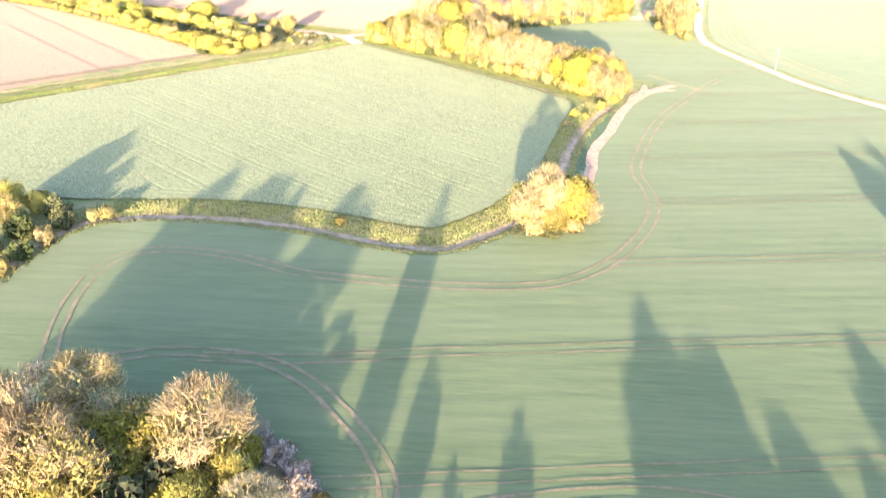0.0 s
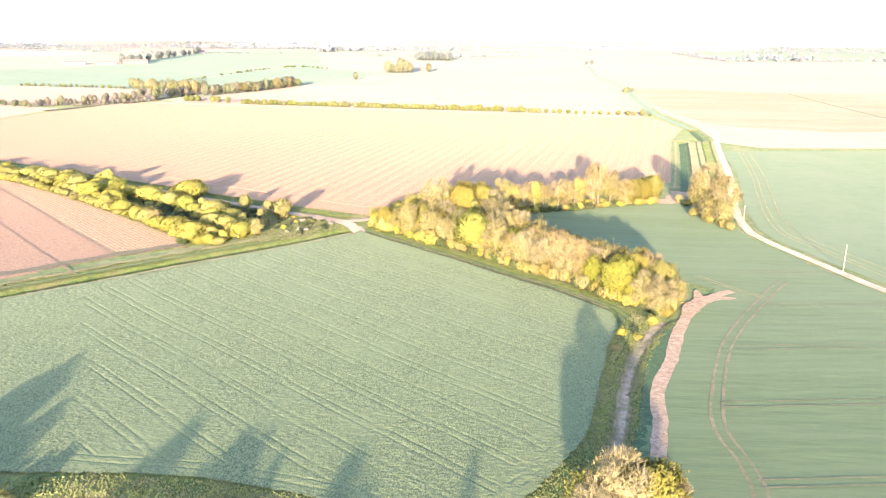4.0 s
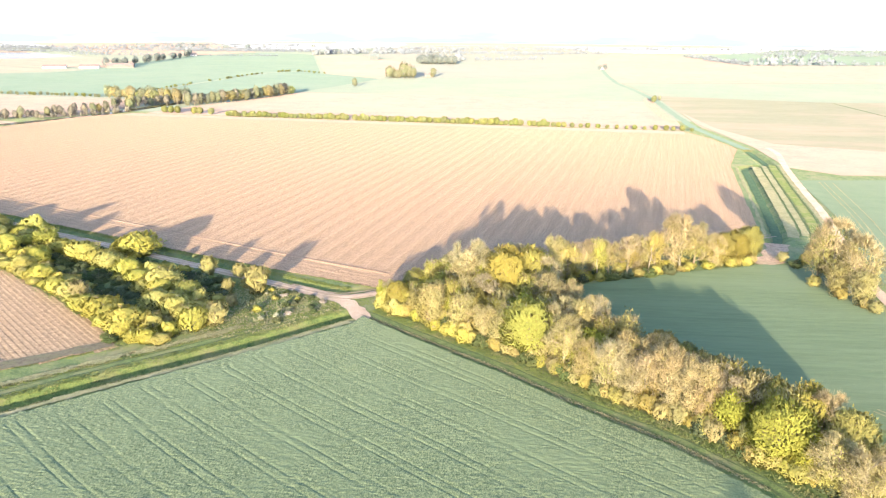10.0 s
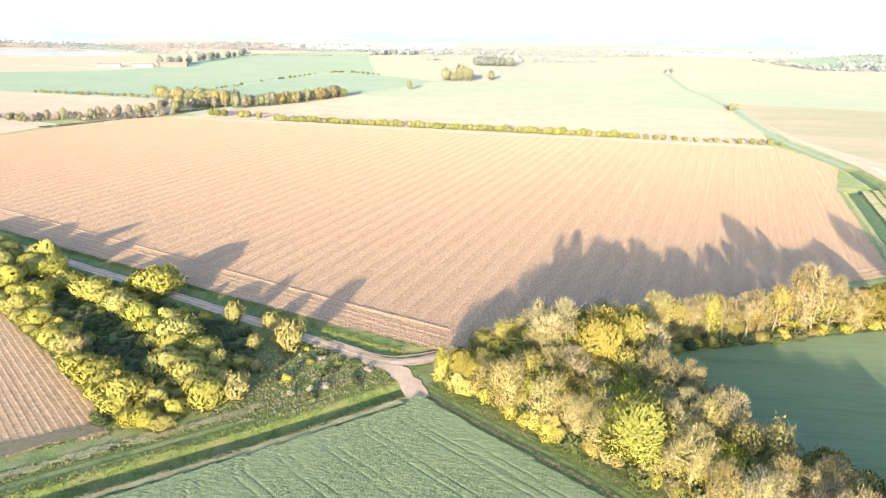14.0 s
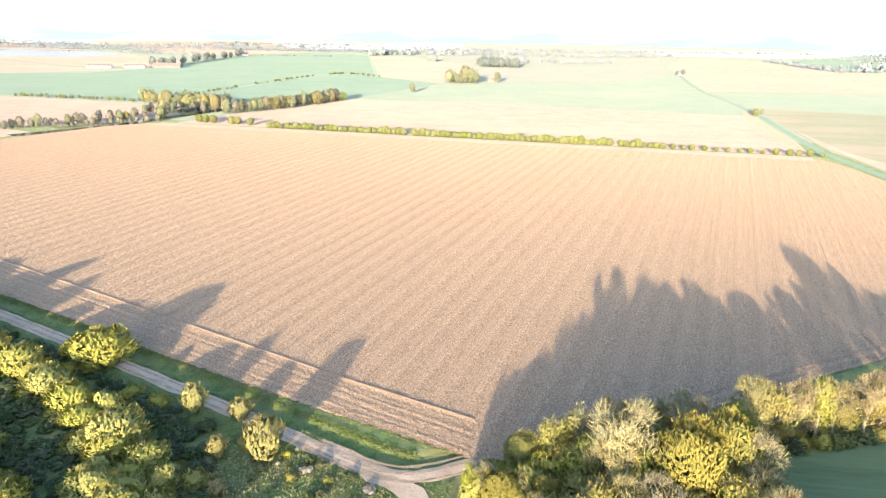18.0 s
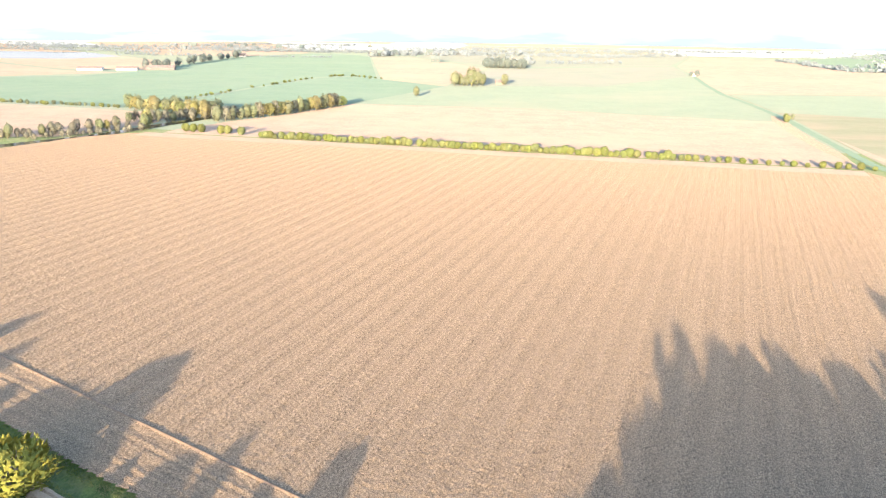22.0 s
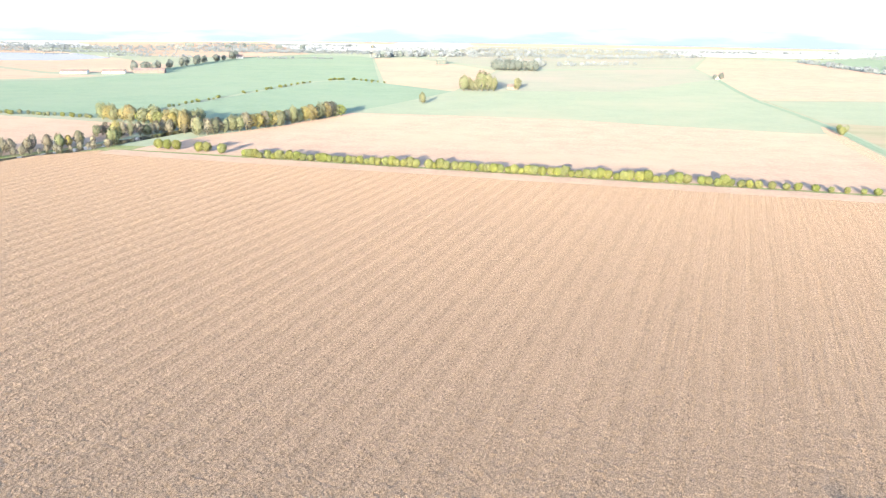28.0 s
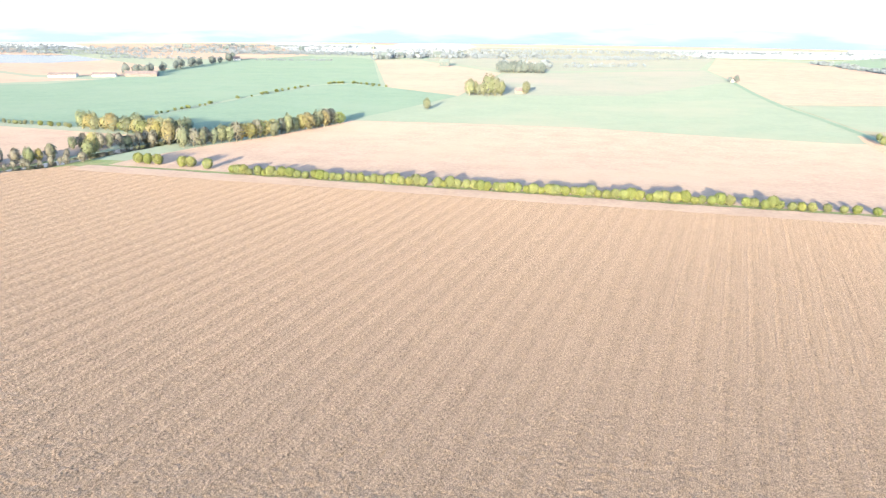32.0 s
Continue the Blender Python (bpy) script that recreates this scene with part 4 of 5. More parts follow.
def tree(name, seed, height, width, label, category, leaf=None, leaf_count=2400, leaf_size=0.28, twigs=0, stem=0.25, depth=3, lobes=16, low=0.25, trunk_sides=5, flat=1.0, fill=0.55, group="", ball=(0.45, 0.74), spray=0.0, dome=0.0):
    """A tree or bush at the origin: trunk, limbs and a crown of leaf clumps or of twigs."""
    rng = np.random.default_rng(seed)
    root = new(name)
    segments, tips = [], []
    trunk_r = height * 0.019 + 0.06
    lead = [np.array([0, 0, -0.15])]
    for k in range(1, 6):
        lead.append(np.array([rng.normal(0, 0.02 * height) * k / 5, rng.normal(0, 0.02 * height) * k / 5, height * 0.16 * k]))
    trunk = [(lead[k], lead[k + 1], trunk_r * (1.35 - 0.22 * k), trunk_r * (1.13 - 0.22 * k)) for k in range(5)]
    n_main = {1: 4, 2: 6, 3: 9}.get(depth, 9)
    for k in range(n_main):
        h = stem + (0.78 - stem) * k / (n_main - 1)
        p = np.array([np.interp(h * height, [q[2] for q in lead], [q[c] for q in lead]) for c in range(3)])
        t = 2.4 * k + rng.uniform(-0.4, 0.4)
        reach = width * 0.5 * (0.55 + 0.45 * math.sin(math.pi * min(1.0, (h - stem) / (1.02 - stem) + 0.22)))
        rise = 0.55 + 0.7 * h
        way = np.array([math.cos(t), math.sin(t), rise])
        grow(rng, p, way, reach * 0.5, trunk_r * (0.62 - 0.4 * h), depth - 1, segments, tips, 0.55, 0.12)
    v, q = tubes(trunk + segments, 3)
    part("trunk", mesh_of("trunk", v, q, [M_BARK], smooth=True), root)
    if twigs:
        pts = np.array([p for p, d in tips]).repeat(twigs, 0)
        dirs = np.array([d for p, d in tips]).repeat(twigs, 0)
        n = len(pts)
        dirs = dirs * 0.7 + rng.normal(0, 0.46, (n, 3)) + [0, 0, 0.33]
        dirs /= np.linalg.norm(dirs, axis=1)[:, None]
        base = pts - dirs * 0.2 + rng.normal(0, 0.05 * width, (n, 3)) * [1, 1, 0.8]
        ln = rng.uniform(0.6, 1.7, (n, 1)) * height / 11
        mid, half = np.array([0, 0, height * 0.55]), np.array([width * 0.52, width * 0.52, height * 0.47])
        outer = np.linalg.norm((base - mid) / half, axis=1)[:, None]
        base = mid + (base - mid) * np.minimum(1, rng.uniform(0.78, 0.98, (n, 1)) / outer)
        past = np.linalg.norm((base + dirs * ln - mid) / half, axis=1)[:, None]
        ln = ln * np.clip(1.9 - past, 0.3, 1)
        side = np.cross(dirs, rng.normal(0, 1, (n, 3)))
        side /= np.linalg.norm(side, axis=1)[:, None]
        wd = 0.02 + 0.0014 * height
        outward = (base - mid) / half * 0.9 + rng.normal(0, 0.3, (n, 3)) + [0, 0, 0.25]
        side *= np.where(np.sum(np.cross(side, dirs) * outward, 1) < 0, -1.0, 1.0)[:, None]
        v = np.stack([base - side * wd, base + side * wd, base + dirs * ln + side * wd * 0.3, base + dirs * ln - side * wd * 0.3], 1).reshape(-1, 3)
        me = mesh_of("twig_crown", v, np.arange(4 * n).reshape(-1, 4), [M_TWIG])
        soften(me, outward.repeat(4, 0))
        tagged(part("twig_crown", me, root), kind="stuff")
    if leaf is not None:
        centre = np.array([0, 0, height * (low + 1) / 2])
        half = np.array([width / 2, width / 2, height * (1 - low) / 2])
        c = rng.normal(0, 1, (lobes, 3))
        c /= np.linalg.norm(c, axis=1)[:, None]
        c = c * rng.uniform(*ball, (lobes, 1))
        c[:, 2] = c[:, 2] * flat
        size = rng.uniform(1.0 - ball[1], 1.2 - ball[1], lobes)
        which = rng.choice(lobes, leaf_count, p=size ** 2 / (size ** 2).sum())
        way = rng.normal(0, 1, (leaf_count, 3))
        way /= np.linalg.norm(way, axis=1)[:, None]
        r = rng.uniform(fill, 1.08, leaf_count) ** 0.7 + np.where(rng.random(leaf_count) < 0.3, np.abs(rng.normal(0, 0.16, leaf_count)), 0)
        if dome:
            near_lobe = np.min(np.linalg.norm(way[:, None] - c[None] / (np.linalg.norm(c, axis=1)[:, None] + 1e-9), axis=2), axis=1)
            shell = (1 - dome) + dome * 1.25 * np.exp(-(near_lobe / 0.4) ** 2)
            pts = way * (shell * rng.uniform(0.8, 1.04, leaf_count) * np.where(rng.random(leaf_count) < 0.15, rng.uniform(0.95, 1.15, leaf_count), 1))[:, None] * half + centre
        else:
            pts = (c[which] + way * (size[which] * r)[:, None]) * half + centre
        pts[:, 2] = np.maximum(pts[:, 2], 0.15)
        if spray:
            v, q = sprays(pts, way * 0.55 + (pts - centre) / half * 0.35 + [0, 0, spray], way * 0.75 + (pts - centre) / half * 0.5, leaf_size * 1.35, rng)
        else:
            v, q = leaves(pts, way, leaf_size, rng)
        me = mesh_of("crown", v, q, [leaf])
        out = (pts - centre) / half
        soften(me, (way * 0.75 + out * 0.5 + rng.normal(0, 0.12, (leaf_count, 3))).repeat(3, 0))
        tagged(part("crown", me, root), kind="stuff")
    tagged(root, label, category, group)
    root.location = (0, -400, 0)
    return root


def placed(ob, spots, rng):
    """Copies of a tree at rows of x, y, scale and height factor; the last spot takes the tree itself."""
    ob.matrix_basis = Matrix()
    for k, (x, y, s, h) in enumerate(spots):
        m = pose(x, y, 0, rng.normal(0, 2), rng.normal(0, 2), rng.uniform(0, 360)) @ Matrix.Diagonal((s, s, s * h, 1))
        if k < len(spots) - 1:
            copy_thing(ob, m)
        else:
            ob.matrix_basis = m


def scatter(outline, count, gap, rng, taken):
    """Spots inside an outline that keep a gap from those taken."""
    xs, ys = [p[0] for p in outline], [p[1] for p in outline]
    out = []
    for _ in range(count * 60):
        if len(out) == count:
            break
        x, y = rng.uniform(min(xs), max(xs)), rng.uniform(min(ys), max(ys))
        if inside(np.array([x]), np.array([y]), outline)[0] and all((x - a) ** 2 + (y - b) ** 2 > gap * gap for a, b in taken):
            taken.append((x, y))
            out.append((x, y))
    return out


rng = np.random.default_rng(11)
LEAFY = "leafy tree in fresh yellow-green spring leaf"
BARE_L = "leafless tree with pale sunlit branches and twigs"
BUD_L = "tree in golden-brown bud among the belt"
BELT_G, WOOD_G, HEDGE_G, FAR_G = "trees of the belts", "bushes of the scrub wood", "hedgerow trees", "distant field trees"
kinds = {
    "maple": tree("maple_tree", 1, 10.5, 9.5, "dense round field maple in bright yellow-green leaf", "tree", M_LEAF, 8500, 0.165, depth=2, stem=0.15, low=0.05, lobes=34, ball=(0.5, 0.74), group=BELT_G, spray=0.45, dome=0.26),
    "leafy": tree("leafy_tree", 2, 11.5, 8.0, LEAFY, "tree", M_LEAF, 6000, 0.165, depth=3, stem=0.15, low=0.06, lobes=34, fill=0.3, group=BELT_G, spray=0.5),
    "airy": tree("leafy_tree", 3, 12.5, 7.5, "tall thinly leaved tree with golden-green foliage", "tree", M_BUD, 3600, 0.17, 3, depth=3, stem=0.15, low=0.05, lobes=30, fill=0.1, group=BELT_G, spray=0.6),
    "bare": tree("bare_tree", 4, 12.0, 9.0, BARE_L, "tree", M_BUD, 1500, 0.13, 5, depth=4, stem=0.15, low=0.08, lobes=36, fill=0.05, group=BELT_G, spray=0.6),
    "ash": tree("bare_tree", 5, 12.5, 7.0, "slender leafless tree with pale upright limbs", "tree", M_BUD, 1100, 0.13, 5, depth=4, stem=0.18, low=0.08, lobes=36, fill=0.05, group=BELT_G, spray=0.8),
    "bud": tree("budding_tree", 6, 11.0, 8.0, BUD_L, "tree", M_BUD, 4000, 0.16, 3, depth=3, stem=0.12, low=0.02, lobes=34, fill=0.1, group=BELT_G, spray=0.5),
    "golden": tree("golden_tree", 18, 11.0, 9.0, "dense rounded tree in golden-olive young leaf", "tree", M_OLIVE, 8500, 0.145, 1, depth=2, stem=0.15, low=0.05, lobes=32, ball=(0.5, 0.72), group=BELT_G, spray=0.5, dome=0.26),
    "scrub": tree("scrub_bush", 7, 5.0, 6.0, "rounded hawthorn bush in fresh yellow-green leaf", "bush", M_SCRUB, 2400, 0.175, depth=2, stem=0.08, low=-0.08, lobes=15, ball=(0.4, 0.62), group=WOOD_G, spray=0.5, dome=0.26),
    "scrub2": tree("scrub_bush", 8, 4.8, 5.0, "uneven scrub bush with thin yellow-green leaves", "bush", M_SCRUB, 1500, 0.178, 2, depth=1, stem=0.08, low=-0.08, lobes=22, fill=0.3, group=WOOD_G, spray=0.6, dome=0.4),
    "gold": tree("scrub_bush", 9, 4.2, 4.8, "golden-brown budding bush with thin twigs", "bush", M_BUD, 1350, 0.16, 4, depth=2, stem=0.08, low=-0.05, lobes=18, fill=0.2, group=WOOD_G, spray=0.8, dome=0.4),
    "dark": tree("dark_bush", 10, 3.6, 5.2, "low bramble and ivy thicket in a shade-dark green", "bush", M_DARK, 900, 0.27, depth=1, stem=0.1, low=-0.1, lobes=18, group=WOOD_G),
    "bramble": tree("bramble_thicket", 19, 2.2, 5.0, "low leafless grey-brown bramble thicket", "bush", M_BRAMBLE, 1000, 0.18, 4, depth=2, stem=0.05, low=-0.1, lobes=18, fill=0.2, group=WOOD_G, spray=0.4),
    "thorn": tree("blossom_bush", 12, 3.4, 3.2, "small blackthorn bush with white blossom", "bush", M_BLOSSOM, 1100, 0.15, depth=1, stem=0.1, low=0.0, lobes=12, fill=0.3, group=WOOD_G),
    "hedge": tree("hedgerow_tree", 13, 4.8, 4.8, "small rounded hedgerow tree in fresh green leaf", "tree", M_HEDGE, 900, 0.27, depth=1, stem=0.12, low=0.02, lobes=18, ball=(0.4, 0.6), trunk_sides=3, group=HEDGE_G, dome=0.18),
    "far": tree("field_tree", 14, 10, 7, "distant budding tree beside the field", "tree", M_AVENUE, 620, 0.43, depth=2, stem=0.15, low=0.06, lobes=18, ball=(0.45, 0.66), trunk_sides=3, fill=0.3, group=FAR_G, dome=0.25),
    "fargreen": tree("field_tree", 15, 9.5, 7.5, "distant green tree beside the field", "tree", M_HEDGE, 620, 0.43, depth=1, stem=0.2, low=0.05, lobes=18, ball=(0.45, 0.66), trunk_sides=3, group=FAR_G, dome=0.25),
    "fargold": tree("field_tree", 20, 10, 7, "distant golden tree in young leaf beside the water", "tree", M_AVENUE_GOLD, 620, 0.43, depth=2, stem=0.12, low=0.05, lobes=18, ball=(0.45, 0.66), trunk_sides=3, fill=0.3, group=FAR_G, dome=0.25),
    "farbare": tree("field_tree", 21, 10, 6.5, "distant leafless grey-brown tree beside the water", "tree", M_AVENUE_BARE, 520, 0.35, depth=2, stem=0.2, low=0.1, lobes=20, trunk_sides=3, fill=0.1, group=FAR_G, spray=0.5, dome=0.3),
    "misty": tree("field_tree", 17, 10, 8, "hazy grey-green tree near the skyline", "tree", M_FAR_HAZE, 620, 0.46, depth=1, stem=0.2, low=0.05, lobes=16, ball=(0.45, 0.66), trunk_sides=3, group=FAR_G, dome=0.25),
    "snag": tree("dead_tree", 16, 9.0, 3.6, "dead white tree with a broken top", "tree", None, depth=2, stem=0.35, group=BELT_G),
}
spots = {k: [] for k in kinds}


def put(kind, x, y, s=1.0, h=1.0):
    spots[kind].append((x, y, s, h))


# ---- the tree belt between the junction and the stream
BELT = [(-20, 270), (-6, 257), (12, 243), (25, 230), (38, 219), (48, 208), (54, 203), (56, 197), (62, 202), (60, 210), (51, 222), (42, 232.5), (33, 243), (24, 257), (20, 272), (17, 287), (6, 289), (-6, 283), (-15, 277)]
taken = []
for kind, x, y, s, h in [("maple", 13, 244.5, 1.15, 0.95), ("maple", 49, 209.5, 1.02, 0.95), ("leafy", 52.5, 206, 0.8, 0.8), ("bare", 1, 274, 1.2, 1.05), ("golden", 9.5, 270.5, 1.15, 1.15),
                         ("golden", 14.5, 276, 1.05, 1.15), ("leafy", -15, 273, 0.6, 0.75), ("leafy", -10, 275, 0.6, 0.8), ("maple", 24, 239, 0.8, 1.0), ("golden", 2, 260, 0.8, 0.95), ("golden", 30, 236, 0.75, 1.0), ("golden", -4, 268, 0.8, 0.9), ("bud", -10, 264, 0.7, 0.85),
                         ("bare", 20, 252, 0.9, 0.95), ("bare", 31, 231, 0.95, 0.95), ("ash", 36, 224, 1.0, 1.0), ("ash", 40, 220, 1.0, 0.95), ("golden", 58.5, 208.5, 0.85, 1.05), ("golden", 54.5, 214, 0.9, 1.08), ("bud", 61, 203.5, 0.62, 1.05), ("golden", 49, 222, 0.75, 1.1), ("golden", 44, 230, 0.75, 1.05), ("golden", 37, 239, 0.75, 1.05), ("leafy", 44.5, 216, 0.75, 1.0), ("bud", 52, 213, 0.95, 1.0), ("bud", 48, 218.5, 0.95, 1.0), ("bud", 57.5, 208.5, 0.8, 1.0)]:
    put(kind, x, y, s, h)
    taken.append((x, y))
for x, y in scatter(BELT, 74, 3.2, rng, taken):
    mix = [0.14, 0.08, 0.26, 0.2, 0.16, 0.16] if x < 20 else [0.34, 0.24, 0.16, 0.12, 0.08, 0.06]
    put(rng.choice(["bare", "ash", "bud", "airy", "leafy", "golden"], p=mix), x, y, rng.uniform(0.7, 0.95) * np.clip(0.5 + 0.028 * (x + 22), 0.5, 1.0), rng.uniform(0.88, 1.08))
edge = rounded([(-20, 269), (-6, 256), (12, 242), (25, 229), (38, 218), (48, 207.5), (54, 202), (57, 197)], 9)
for k, (x, y) in enumerate(edge):
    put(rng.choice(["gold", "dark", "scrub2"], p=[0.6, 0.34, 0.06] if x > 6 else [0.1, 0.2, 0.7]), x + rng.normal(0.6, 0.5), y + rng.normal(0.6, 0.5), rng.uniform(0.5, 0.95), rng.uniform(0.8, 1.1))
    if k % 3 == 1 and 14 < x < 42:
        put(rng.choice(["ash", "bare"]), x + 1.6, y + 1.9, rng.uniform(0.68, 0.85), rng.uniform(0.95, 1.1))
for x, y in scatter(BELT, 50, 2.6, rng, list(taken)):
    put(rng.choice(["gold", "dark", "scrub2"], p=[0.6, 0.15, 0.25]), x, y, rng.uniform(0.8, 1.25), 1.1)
put("leafy", -18.5, 270, 0.42, 1.3)
for x, y, s in [(-17.5, 269.5, 0.85), (-13.5, 267.5, 0.95), (-16, 273.5, 0.9), (-11.5, 271.5, 1.05), (-8.5, 266, 1.0), (-8, 274.5, 1.1), (-4, 263, 1.0)]:
    put("scrub", x, y, s, 1.15)

# ---- the row of trees behind the shaded corner
for k in range(15):
    t = k / 14
    x, y = 20 + 54 * t + rng.normal(0, 0.6), 290.5 + 25 * t + rng.normal(0, 0.8)
    if 0.5 < t < 0.68:
        continue
    put("golden" if t > 0.8 else rng.choice(["ash", "bare", "airy"]), x, y, rng.uniform(0.78, 0.95), rng.uniform(0.9, 1.1))
put("bare", 53.5, 304.5, 1.25, 1.02)
for k in range(26):
    t = k / 25
    put(rng.choice(["dark", "scrub2", "gold"]), 18 + 57 * t + rng.normal(0, 0.8), 290.5 + 26 * t + rng.normal(0.8, 0.8), rng.uniform(0.6, 0.9), rng.uniform(0.7, 0.95))

for k in range(24):
    t = k / 23
    put(rng.choice(["scrub2", "gold", "dark"], p=[0.25, 0.4, 0.35]), 20 + 55 * t + rng.normal(0, 0.8), 288.2 + 25.5 * t + rng.normal(0, 0.6), rng.uniform(0.6, 0.95), rng.uniform(0.6, 0.95))
put("snag", 45, 301, 1.0, 1.05)
put("snag", 25, 261, 0.5, 0.8)

# ---- the clump at the lane
for kind, x, y, s, h in [("bare", 90, 303, 1.35, 1.1), ("bare", 93.5, 296, 1.25, 1.05), ("bud", 92, 291, 0.9, 0.9), ("bare", 88.5, 309, 0.95, 0.95), ("bud", 92, 309, 0.9, 0.95), ("bud", 88.5, 297, 0.8, 0.95)]:
    put(kind, x - 2, y - 9, s, h)
for x, y in [(85, 311), (83, 316), (90, 280), (87, 286), (84, 295), (88, 314), (91, 277)]:
    put("gold" if y < 290 else rng.choice(["gold", "dark"]), x, y, 0.8, 0.9)

# ---- small bushes on the rough grass beside the wood
for x, y in scatter([(-48, 259), (-41, 255), (-29, 267), (-34, 273), (-47, 280), (-51, 277)], 24, 1.9, rng, []):
    put(rng.choice(["thorn", "bramble", "dark", "scrub2"], p=[0.15, 0.1, 0.5, 0.25]), x, y, rng.uniform(0.25, 0.5), rng.uniform(0.5, 0.8))

# ---- the scrub wood beside the track
WOOD = [(-69, 242), (-60, 245), (-52, 253), (-53, 262), (-56, 270), (-57, 279), (-63, 284.5), (-82, 294), (-105, 305.5), (-133, 318), (-165, 333), (-210, 354), (-205, 342), (-165, 325), (-134, 303), (-115, 288.5), (-93, 269.5), (-74, 250.5)]
RIDGE_A = [(-67, 245), (-73, 251), (-80, 257), (-97, 272), (-118, 290), (-137, 304), (-170, 326)]
RIDGE_B = [(-54, 252.5), (-63, 262), (-72, 272), (-84, 284), (-97, 294), (-115, 303), (-150, 322)]
taken = []
for kind, x, y, wide, h in [("scrub", -77.9, 256.3, 8.4, 0.62), ("scrub", -69.6, 250.6, 8.6, 0.62), ("scrub", -67.8, 261.8, 7.0, 0.75), ("scrub", -62.1, 258.2, 6.6, 0.8), ("scrub", -55.4, 251.6, 6.4, 0.85), ("gold", -52.2, 254.6, 6.4, 0.75),
                            ("scrub", -72.8, 275.5, 8.8, 0.7), ("scrub", -64.6, 269.9, 6.0, 0.8), ("scrub2", -59.9, 265.4, 4.4, 0.9), ("scrub", -85.1, 283.8, 6.9, 0.8), ("scrub2", -79.4, 284.2, 5.5, 0.75), ("scrub", -92.9, 288.6, 7.6, 0.75),
                            ("scrub", -103, 295, 8.8, 0.7), ("leafy", -121.4, 309, 7.5, 0.75), ("scrub2", -132, 320.5, 8.0, 0.75), ("scrub", -114, 290.6, 7.7, 0.75), ("scrub", -128, 300.1, 8.2, 0.75), ("scrub", -138.3, 310.9, 8.2, 0.75),
                            ("gold", -88.1, 266.3, 5.2, 0.85), ("scrub", -95.9, 269.6, 5.4, 0.85), ("scrub", -91.2, 301.8, 11.6, 0.62), ("scrub2", -97.5, 303.5, 5.0, 0.8), ("gold", -49.8, 275.4, 6.8, 0.95), ("gold", -65.8, 287.2, 4.2, 1.15), ("gold", -57.6, 286.4, 3.8, 0.9),
                            ("gold", -56.4, 274.7, 3.0, 1.1), ("gold", -52.3, 265.6, 2.9, 1.0), ("scrub2", -63.3, 249.6, 4.8, 0.8), ("scrub", -62.2, 243.2, 4.8, 0.75), ("scrub2", -58.8, 247.4, 4.1, 0.8), ("scrub", -112, 301, 6.1, 0.8), ("scrub2", -113.8, 285.2, 5.8, 0.8),
                            ("scrub", -105, 279, 6.0, 0.75), ("scrub", -147, 318, 7.5, 0.75), ("scrub", -150, 326, 7.0, 0.75), ("scrub", -158, 327, 7.5, 0.7)]:
    base_wide = {"scrub": 6.0, "scrub2": 5.0, "gold": 4.8, "leafy": 8.0}[kind]
    put(kind, x, y, 1.1 * wide / base_wide, 1.08 * h * (0.62 if kind == "leafy" else 1.0))
    taken.append((x, y))
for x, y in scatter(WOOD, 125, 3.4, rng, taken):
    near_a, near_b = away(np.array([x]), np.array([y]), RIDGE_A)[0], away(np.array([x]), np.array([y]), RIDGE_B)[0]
    # Bright bushes on the sunlit ridges, mostly dark leaf colour for the shaded hollows.
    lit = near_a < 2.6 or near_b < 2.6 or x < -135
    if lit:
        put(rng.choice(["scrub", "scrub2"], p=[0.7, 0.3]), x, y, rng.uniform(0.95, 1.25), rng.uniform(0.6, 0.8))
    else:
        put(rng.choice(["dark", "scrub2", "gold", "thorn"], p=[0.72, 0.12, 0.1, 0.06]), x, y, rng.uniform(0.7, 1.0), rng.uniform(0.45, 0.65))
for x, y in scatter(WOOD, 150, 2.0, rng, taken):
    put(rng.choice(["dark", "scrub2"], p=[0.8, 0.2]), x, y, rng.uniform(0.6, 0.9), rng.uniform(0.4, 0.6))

hem = resampled([(-60, 243.5), (-64, 243.2), (-68, 245.8), (-75, 252), (-95, 269), (-118, 286.5), (-137, 300.5), (-168, 321.5), (-200, 338)], 2.3)
for x, y in hem:
    put(rng.choice(["scrub", "gold", "scrub2"], p=[0.45, 0.35, 0.2]), x + rng.normal(0.2, 0.5), y + rng.normal(0.2, 0.5), rng.uniform(0.6, 0.9), rng.uniform(0.55, 0.75))

